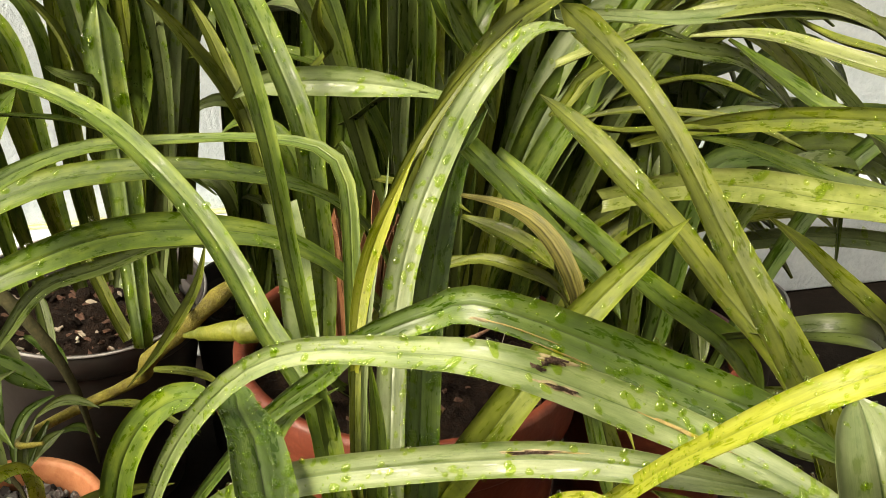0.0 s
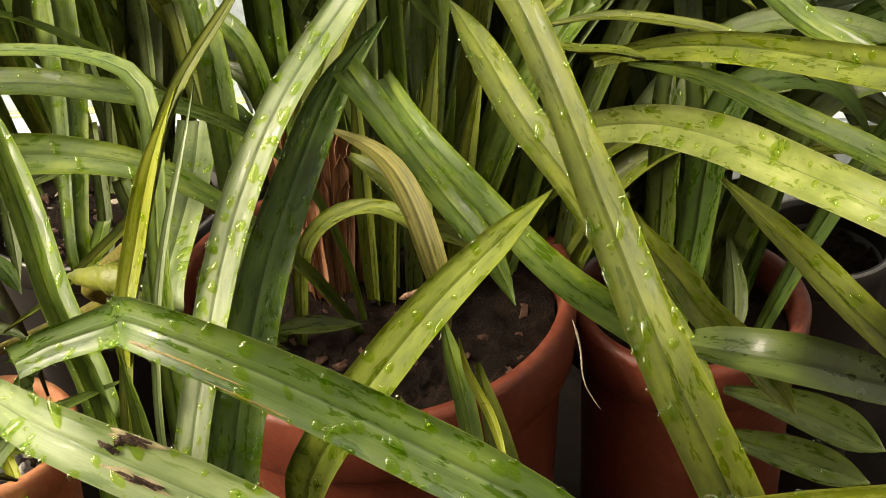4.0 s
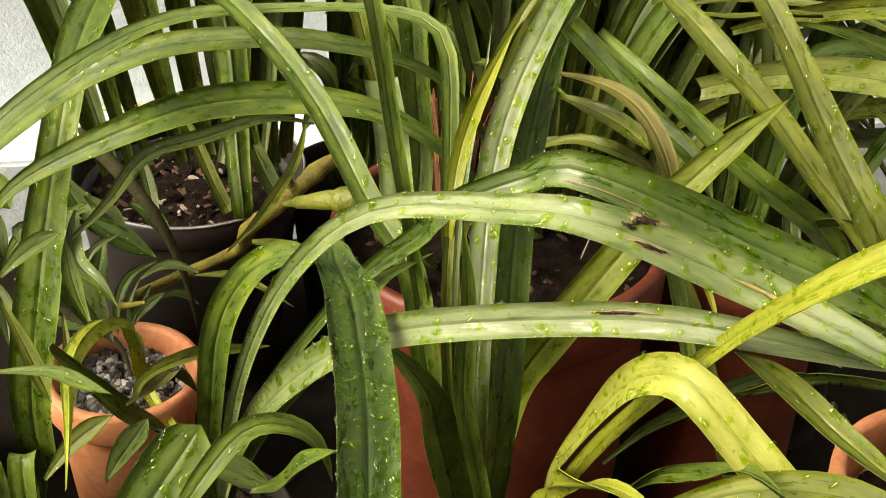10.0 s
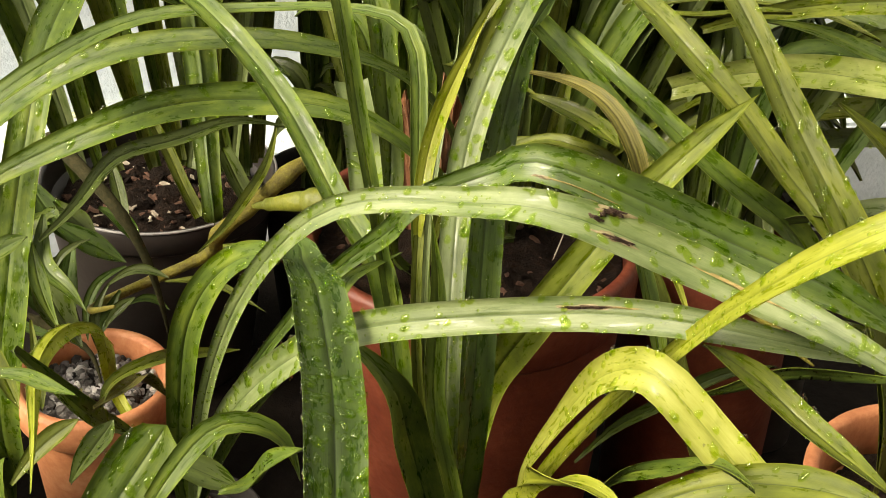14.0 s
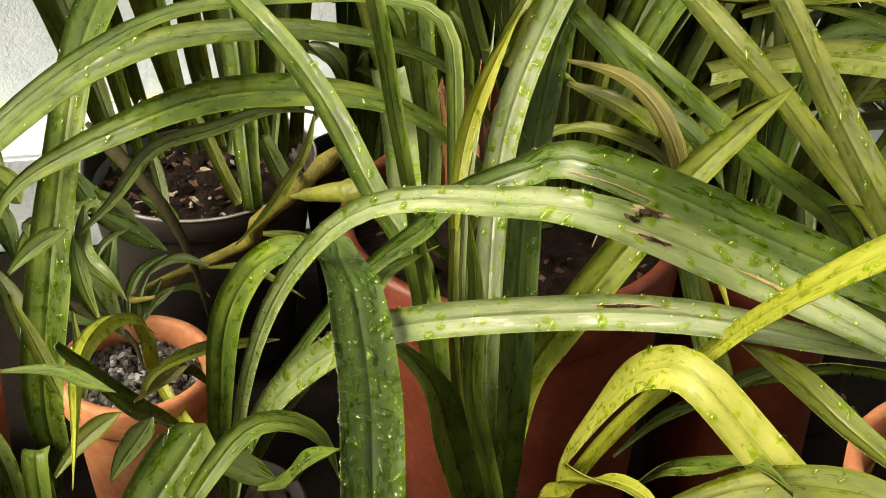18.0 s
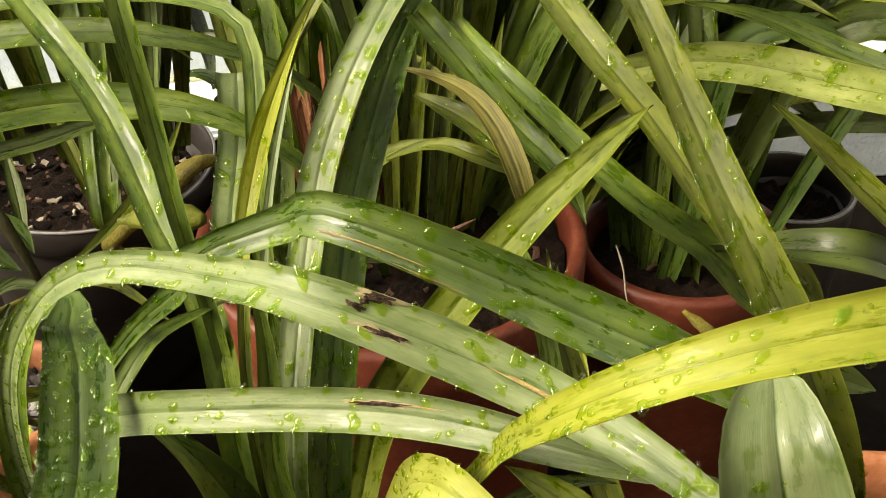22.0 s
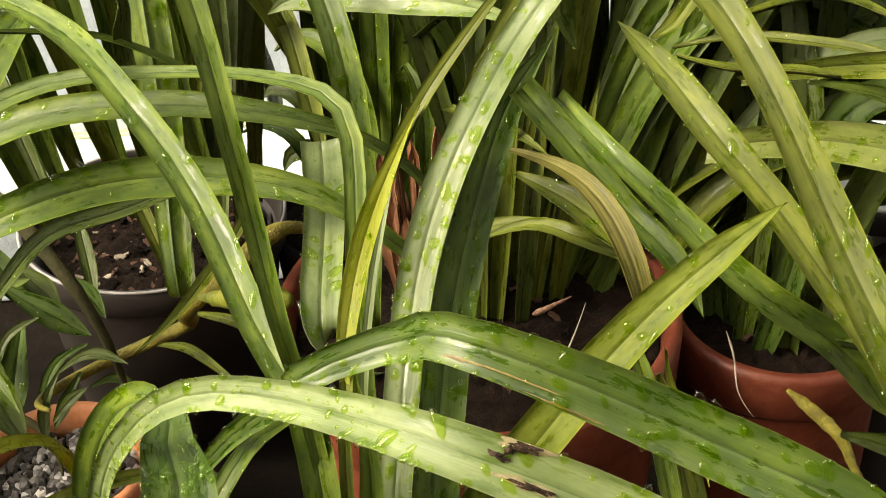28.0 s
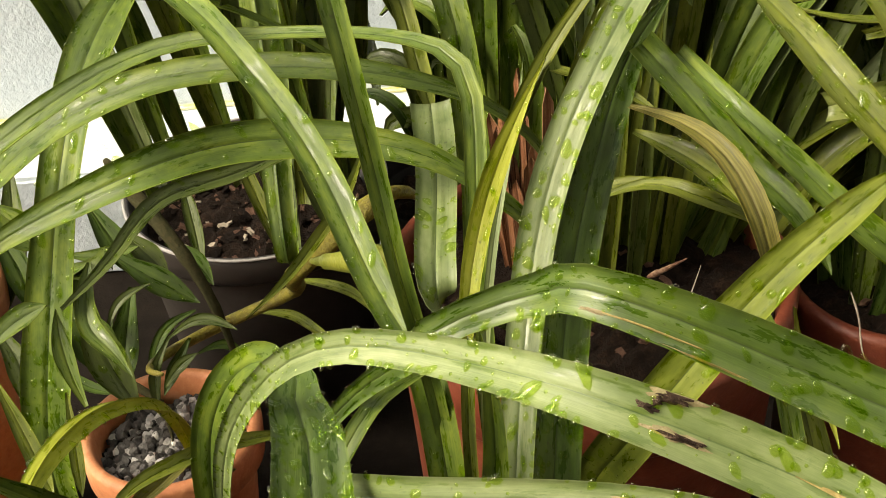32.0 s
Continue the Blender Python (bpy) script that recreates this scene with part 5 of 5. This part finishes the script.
strap_leaf(small_pot_plant, [(0.164, 0.376, 0.362), (0.176, 0.390, 0.374), (0.191, 0.402, 0.382), (0.215, 0.406, 0.374), (0.225, 0.402, 0.350)], [0.0082, 0.0101, 0.0109, 0.0105, 0.0097, 0.0089, 0.0080, 0.0071], "green", tip=0.4, wet=4, fold=16)
strap_leaf(small_pot_plant, [(0.058, 0.526, 0.233), (0.074, 0.537, 0.251), (0.095, 0.545, 0.265)], [0.0024, 0.0052, 0.0080, 0.0108, 0.0122, 0.0122, 0.0122, 0.0122], "olive", tip=0.3, wet=4)
strap_leaf(small_pot_plant, [(0.109, 0.525, 0.290), (0.116, 0.587, 0.256), (0.113, 0.647, 0.214), (0.120, 0.699, 0.157)], [0.0018, 0.0060, 0.0102, 0.0123, 0.0138, 0.0140, 0.0128, 0.0115], "amber", tip=0.3, wet=4)
strap_leaf(small_pot_plant, [(0.141, 0.452, 0.329), (0.168, 0.445, 0.321), (0.194, 0.438, 0.312)], [0.0029, 0.0063, 0.0096, 0.0130, 0.0146, 0.0146, 0.0146, 0.0146], "dark", tip=0.3, wet=4)
strap_leaf(small_pot_plant, [(0.037, 0.682, 0.233), (0.042, 0.665, 0.209), (0.046, 0.648, 0.185)], [0.0017, 0.0035, 0.0054, 0.0073, 0.0083, 0.0083, 0.0083, 0.0083], "olive", tip=0.3, wet=4)
cane_plant = empty("cane_orchid", (0.06, 0.80, 0.068), "leafy cane orchid with yellow jointed canes leaning across the grey pot", "orchid plant")
strap_leaf(cane_plant, [(0.052, 0.673, 0.300), (0.072, 0.710, 0.308), (0.089, 0.748, 0.317), (0.123, 0.778, 0.315), (0.160, 0.808, 0.314), (0.196, 0.831, 0.299)], [0.0024, 0.0074, 0.0109, 0.0127, 0.0130, 0.0133, 0.0135, 0.0138], "dark", tip=0.5, wet=2)
strap_leaf(cane_plant, [(-0.001, 0.754, 0.235), (-0.013, 0.807, 0.221), (0.006, 0.819, 0.214), (0.023, 0.812, 0.231), (0.041, 0.775, 0.251)], [0.0030, 0.0067, 0.0104, 0.0138, 0.0158, 0.0156, 0.0153, 0.0150], "dark", tip=0.5, wet=2)
strap_leaf(cane_plant, [(0.033, 0.764, 0.263), (0.034, 0.747, 0.254), (0.039, 0.729, 0.242), (0.052, 0.717, 0.237), (0.068, 0.705, 0.224)], [0.0028, 0.0081, 0.0119, 0.0133, 0.0139, 0.0138, 0.0138, 0.0137], "green", tip=0.5, wet=2)
strap_leaf(cane_plant, [(0.054, 0.898, 0.235), (0.060, 0.885, 0.220), (0.065, 0.873, 0.205), (0.071, 0.856, 0.185)], [0.0023, 0.0063, 0.0102, 0.0110, 0.0115, 0.0116, 0.0116, 0.0116], "dark", tip=0.5, wet=2)
strap_leaf(cane_plant, [(0.129, 0.870, 0.169), (0.159, 0.836, 0.191), (0.184, 0.800, 0.211), (0.204, 0.758, 0.228)], [0.0017, 0.0042, 0.0067, 0.0076, 0.0078, 0.0078, 0.0076, 0.0074], "olive", tip=0.5, wet=2)
strap_leaf(cane_plant, [(0.088, 0.907, 0.110), (0.117, 0.880, 0.130), (0.140, 0.847, 0.148), (0.179, 0.804, 0.154)], [0.0017, 0.0044, 0.0071, 0.0076, 0.0077, 0.0077, 0.0076, 0.0074], "olive", tip=0.5, wet=2)
strap_leaf(cane_plant, [(0.072, 0.765, 0.205), (0.063, 0.751, 0.186), (0.066, 0.736, 0.165)], [0.0017, 0.0036, 0.0056, 0.0075, 0.0084, 0.0084, 0.0084, 0.0084], "dark", tip=0.5)
strap_leaf(cane_plant, [(0.072, 0.739, 0.186), (0.080, 0.747, 0.195), (0.092, 0.753, 0.202)], [0.0018, 0.0039, 0.0059, 0.0080, 0.0090, 0.0090, 0.0090, 0.0090], "dark", tip=0.5)
strap_leaf(cane_plant, [(0.070, 0.770, 0.200), (0.091, 0.773, 0.212), (0.115, 0.767, 0.209)], [0.0017, 0.0036, 0.0055, 0.0075, 0.0084, 0.0084, 0.0084, 0.0084], "dark", tip=0.5)
strap_leaf(cane_plant, [(0.030, 0.769, 0.201), (0.037, 0.783, 0.217), (0.056, 0.793, 0.225)], [0.0013, 0.0028, 0.0042, 0.0057, 0.0064, 0.0064, 0.0064, 0.0064], "dark", tip=0.5)
strap_leaf(cane_plant, [(0.062, 0.650, 0.252), (0.051, 0.664, 0.274), (0.046, 0.678, 0.296)], [0.0024, 0.0051, 0.0078, 0.0106, 0.0119, 0.0119, 0.0119, 0.0119], "green", tip=0.5)
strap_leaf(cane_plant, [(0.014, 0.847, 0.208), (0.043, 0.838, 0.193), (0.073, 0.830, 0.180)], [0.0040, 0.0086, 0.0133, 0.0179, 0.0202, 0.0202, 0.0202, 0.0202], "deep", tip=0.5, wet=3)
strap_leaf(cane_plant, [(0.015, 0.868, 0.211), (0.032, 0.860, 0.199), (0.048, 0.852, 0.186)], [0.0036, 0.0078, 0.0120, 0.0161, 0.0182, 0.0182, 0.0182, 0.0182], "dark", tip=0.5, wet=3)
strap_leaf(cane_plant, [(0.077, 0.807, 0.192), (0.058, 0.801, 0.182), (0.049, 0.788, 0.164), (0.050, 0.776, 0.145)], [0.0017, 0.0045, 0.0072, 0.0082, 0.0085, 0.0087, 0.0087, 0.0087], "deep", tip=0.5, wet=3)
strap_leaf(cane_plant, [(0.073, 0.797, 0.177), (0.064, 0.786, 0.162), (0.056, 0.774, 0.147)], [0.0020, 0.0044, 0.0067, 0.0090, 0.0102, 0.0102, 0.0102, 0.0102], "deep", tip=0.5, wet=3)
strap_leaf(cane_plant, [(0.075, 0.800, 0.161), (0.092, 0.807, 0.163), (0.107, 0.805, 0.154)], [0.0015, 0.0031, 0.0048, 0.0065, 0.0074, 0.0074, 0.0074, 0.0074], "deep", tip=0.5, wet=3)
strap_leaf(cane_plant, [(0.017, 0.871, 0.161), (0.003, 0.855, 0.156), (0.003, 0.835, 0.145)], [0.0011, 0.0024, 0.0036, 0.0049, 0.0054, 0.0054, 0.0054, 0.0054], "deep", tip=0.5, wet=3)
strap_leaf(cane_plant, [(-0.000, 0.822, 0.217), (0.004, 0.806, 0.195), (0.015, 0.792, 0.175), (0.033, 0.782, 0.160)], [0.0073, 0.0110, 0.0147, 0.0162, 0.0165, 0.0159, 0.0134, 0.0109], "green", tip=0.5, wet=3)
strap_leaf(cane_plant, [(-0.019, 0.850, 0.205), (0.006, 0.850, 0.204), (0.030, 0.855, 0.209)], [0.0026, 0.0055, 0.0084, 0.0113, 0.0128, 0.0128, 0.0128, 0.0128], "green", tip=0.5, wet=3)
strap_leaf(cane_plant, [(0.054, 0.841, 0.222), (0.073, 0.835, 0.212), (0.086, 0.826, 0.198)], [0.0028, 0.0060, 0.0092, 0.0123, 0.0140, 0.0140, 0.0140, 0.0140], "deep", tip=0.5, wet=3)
# Three filler leaves in dark skins, added to darken the bare wall.
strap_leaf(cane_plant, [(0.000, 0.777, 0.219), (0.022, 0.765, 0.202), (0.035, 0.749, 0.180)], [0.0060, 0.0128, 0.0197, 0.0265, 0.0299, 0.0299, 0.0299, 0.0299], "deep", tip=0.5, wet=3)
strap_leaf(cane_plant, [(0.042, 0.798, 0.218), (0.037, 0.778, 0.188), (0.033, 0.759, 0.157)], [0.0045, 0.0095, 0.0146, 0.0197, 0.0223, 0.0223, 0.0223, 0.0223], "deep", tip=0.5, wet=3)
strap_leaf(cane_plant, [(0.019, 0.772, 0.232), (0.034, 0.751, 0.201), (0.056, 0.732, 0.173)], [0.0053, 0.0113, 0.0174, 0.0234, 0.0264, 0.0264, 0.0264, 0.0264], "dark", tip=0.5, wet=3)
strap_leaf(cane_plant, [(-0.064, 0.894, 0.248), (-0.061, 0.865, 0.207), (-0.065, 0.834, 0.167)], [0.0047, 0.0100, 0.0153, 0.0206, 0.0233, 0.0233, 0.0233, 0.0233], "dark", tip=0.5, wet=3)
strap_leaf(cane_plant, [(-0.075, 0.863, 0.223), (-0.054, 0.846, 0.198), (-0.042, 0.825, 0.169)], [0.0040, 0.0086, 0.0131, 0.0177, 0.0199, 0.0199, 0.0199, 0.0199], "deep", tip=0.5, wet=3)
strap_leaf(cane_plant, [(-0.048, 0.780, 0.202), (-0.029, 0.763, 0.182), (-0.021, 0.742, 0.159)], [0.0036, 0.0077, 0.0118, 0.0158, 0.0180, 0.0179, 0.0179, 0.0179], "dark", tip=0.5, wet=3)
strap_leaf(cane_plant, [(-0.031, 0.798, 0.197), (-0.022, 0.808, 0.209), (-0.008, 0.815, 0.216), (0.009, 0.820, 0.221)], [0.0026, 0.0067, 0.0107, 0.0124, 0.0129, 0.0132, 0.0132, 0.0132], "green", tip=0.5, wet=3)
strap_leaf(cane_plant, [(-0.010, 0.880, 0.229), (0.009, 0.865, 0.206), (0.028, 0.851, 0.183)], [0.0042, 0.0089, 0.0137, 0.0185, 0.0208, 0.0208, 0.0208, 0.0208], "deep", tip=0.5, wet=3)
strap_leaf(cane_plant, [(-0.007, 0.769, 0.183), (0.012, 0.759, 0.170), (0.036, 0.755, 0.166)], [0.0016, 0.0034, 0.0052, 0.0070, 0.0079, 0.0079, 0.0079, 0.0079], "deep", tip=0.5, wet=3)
cane("cane", cane_plant, [(0.226, 0.832, 0.263), (0.208, 0.804, 0.283), (0.182, 0.794, 0.263), (0.145, 0.803, 0.221), (0.138, 0.836, 0.187), (0.089, 0.838, 0.158), (0.059, 0.795, 0.167), (0.088, 0.699, 0.232)], 0.0066, CANE, 11, "yellow-green jointed cane")
cane("stem", cane_plant, [(0.017, 0.865, 0.271), (0.051, 0.829, 0.257), (0.076, 0.806, 0.240), (0.096, 0.791, 0.207), (0.109, 0.780, 0.151)], 0.0062, STEM, 5, "dark olive stem")
cane("cane", pot_orchid, [(0.506, 0.717, 0.234), (0.526, 0.676, 0.237), (0.523, 0.638, 0.252), (0.525, 0.594, 0.268)], 0.0042, CANE, 6, "yellow jointed dry cane")
for line in ([(0.452, 0.648, 0.332), (0.456, 0.640, 0.320), (0.458, 0.633, 0.307), (0.466, 0.627, 0.295)], [(0.379, 0.708, 0.267), (0.385, 0.717, 0.278), (0.390, 0.725, 0.290)]):
    cane("aerial_root", pot_orchid, line, 0.0006, ROOT, 3, "thin pale dry root")
cane("dead_stalk", pot_orchid, [(0.360, 0.705, 0.297), (0.371, 0.708, 0.301), (0.381, 0.711, 0.305)], 0.0018, BARK, 2, "broken dry brown stalk")
cane("stem", cane_plant, [(-0.003, 0.817, 0.140), (0.023, 0.800, 0.135), (0.047, 0.785, 0.130), (0.059, 0.764, 0.116)], 0.0042, STEM, 4, "dark brown stem")
cane("pseudobulb", cane_plant, [(0.238, 0.667, 0.335), (0.218, 0.674, 0.331), (0.201, 0.686, 0.322), (0.182, 0.705, 0.308)], 0.0085, BULB, 2, "swollen olive pseudobulb")


def fan(plant, root, count, seed, spread, reach, rise, drop, skins, widths, back):
    """The crowded older leaves of a clump: they rise, arch over and fall away from the eye."""
    rng = random.Random(seed)
    for k in range(count):
        az = radians(rng.uniform(*spread))
        d = Vector((math.sin(az), math.cos(az), 0))
        b = Vector(root) + Vector((rng.uniform(-0.035, 0.035), rng.uniform(-0.02, 0.02), rng.uniform(-0.005, 0.01)))
        h, L = rng.uniform(*rise), rng.uniform(*reach)
        f = rng.uniform(*drop)
        lean = d * L
        pts = [tuple(b), tuple(b + lean * 0.16 + Vector((0, 0, h * 0.55))), tuple(b + lean * 0.45 + Vector((0, 0, h * 0.95))), tuple(b + lean * 0.75 + Vector((0, 0, h * (1 - 0.25 * f)))), tuple(b + lean + Vector((0, 0, h * (1 - f))))]
        if max(p[1] for p in pts) > back:
            k = (back - b.y) / (max(p[1] for p in pts) - b.y)
            pts = [(p[0], b.y + (p[1] - b.y) * k, p[2]) for p in pts]
        w = rng.uniform(*widths)
        strap_leaf(plant, pts, w, rng.choice(skins), tip=0.35, fold=rng.uniform(14, 30), roll=rng.uniform(-25, 25), wet=rng.choice((0, 5, 9)))


fan(pot_orchid, (0.35, 0.845, 0.215), 26, 41, (-80, 85), (0.10, 0.30), (0.20, 0.42), (0.0, 0.6), ("green", "olive", "dark", "pale"), (0.011, 0.022), 1.09)
fan(pot_orchid, (0.41, 0.825, 0.215), 34, 42, (45, 100), (0.20, 0.42), (0.08, 0.32), (0.1, 0.8), ("green", "olive", "dark", "pale"), (0.014, 0.026), 1.12)
fan(grey_pot_orchid, (0.13, 0.965, 0.185), 29, 43, (-85, 85), (0.05, 0.26), (0.24, 0.5), (0.0, 0.55), ("green", "pale", "olive", "pale", "dark"), (0.011, 0.023), 1.06)
fan(grey_pot_orchid, (0.045, 0.95, 0.185), 9, 44, (-120, -60), (0.12, 0.26), (0.16, 0.34), (0.0, 0.5), ("green", "olive", "pale"), (0.012, 0.02), 1.04)
fan(pot_orchid, (0.30, 0.855, 0.215), 10, 45, (-60, 40), (0.03, 0.12), (0.14, 0.34), (0.0, 0.2), ("dark", "green"), (0.012, 0.02), 1.05)

# Dark and deep skins put this crowded pot's shade into the leaf colour.
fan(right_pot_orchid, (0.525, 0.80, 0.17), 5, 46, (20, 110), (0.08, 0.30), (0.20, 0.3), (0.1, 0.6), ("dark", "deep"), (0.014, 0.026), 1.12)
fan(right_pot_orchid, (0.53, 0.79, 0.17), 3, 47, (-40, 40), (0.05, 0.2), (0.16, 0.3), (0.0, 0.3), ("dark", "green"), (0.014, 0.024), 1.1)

fan(pot_orchid, (0.335, 0.885, 0.215), 32, 49, (-75, 75), (0.04, 0.26), (0.26, 0.52), (0.0, 0.5), ("green", "olive", "dark", "green"), (0.010, 0.022), 1.06)
fan(left_orchid, (-0.04, 0.70, -0.05), 12, 48, (-150, 10), (0.04, 0.14), (0.05, 0.15), (0.1, 0.7), ("dark", "dark", "green"), (0.014, 0.024), 0.9)

# Added filler orchid; its dark skins shade the gaps before the wall.
back_orchid = empty("strap_leaf_orchid", (0.225, 1.06, 0.11), "added dark strap-leaved orchid filling the gaps before the wall", "orchid plant")
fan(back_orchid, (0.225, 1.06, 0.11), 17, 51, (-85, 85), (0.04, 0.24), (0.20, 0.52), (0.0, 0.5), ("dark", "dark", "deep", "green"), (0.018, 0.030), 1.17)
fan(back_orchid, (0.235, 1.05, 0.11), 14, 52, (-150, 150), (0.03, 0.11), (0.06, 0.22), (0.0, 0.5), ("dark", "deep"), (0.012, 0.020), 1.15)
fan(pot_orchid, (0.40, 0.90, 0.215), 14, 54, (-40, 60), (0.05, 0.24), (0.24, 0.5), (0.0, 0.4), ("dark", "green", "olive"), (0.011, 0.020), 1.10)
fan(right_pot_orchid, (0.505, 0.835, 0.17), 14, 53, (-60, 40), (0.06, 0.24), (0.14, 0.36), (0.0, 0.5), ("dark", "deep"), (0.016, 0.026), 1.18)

# dry fibrous sheaths round the old growth, and the green leaf bases beside them
rng = random.Random(77)
for k in range(52):
    az = rng.uniform(-2.6, 2.6)
    rr = 0.010 + 0.008 * rng.random()
    x, y = 0.303 + rr * math.sin(az), 0.797 - rr * math.cos(az)
    h = rng.uniform(0.07, 0.125)
    d = (x - 0.303) * rng.uniform(0.2, 0.9)
    z = 0.216 + (rng.uniform(0.0, 0.03) if k % 3 == 0 else 0)
    strap_leaf(pot_orchid, [(x, y, z), (x + d * 0.3, y - 0.001, z + h * 0.5), (x + d, y + rng.uniform(-0.004, 0.006), z + h)], rng.uniform(0.005, 0.011), "sheath", tip=0.1, fold=30, roll=rng.uniform(-30, 30), wav=0.08, name="dry_sheath", label="dry red-brown papery sheath", face=(math.sin(az) * 0.8, -1.0, 0.3))
for k in range(11):
    x, y = 0.330 + 0.0045 * k + rng.uniform(-0.003, 0.003), 0.80 + rng.uniform(-0.028, 0.02)
    h = rng.uniform(0.10, 0.19)
    d = (x - 0.335) * 0.6 + rng.uniform(-0.008, 0.008)
    strap_leaf(pot_orchid, [(x, y, 0.212), (x + d * 0.4, y + 0.004, 0.212 + h * 0.5), (x + d, y + 0.016, 0.212 + h)], rng.uniform(0.010, 0.017), ("olive", "dark", "olive", "green")[k % 4], tip=0.5, fold=30, roll=rng.uniform(-40, 40))
strap_leaf(pot_orchid, [(0.292, 0.742, 0.215), (0.300, 0.731, 0.275), (0.310, 0.718, 0.320), (0.328, 0.706, 0.348), (0.350, 0.695, 0.364), (0.372, 0.682, 0.372)], 0.010, "olive", tip=0.3, fold=14, label="narrow leaf bent over in an arch")
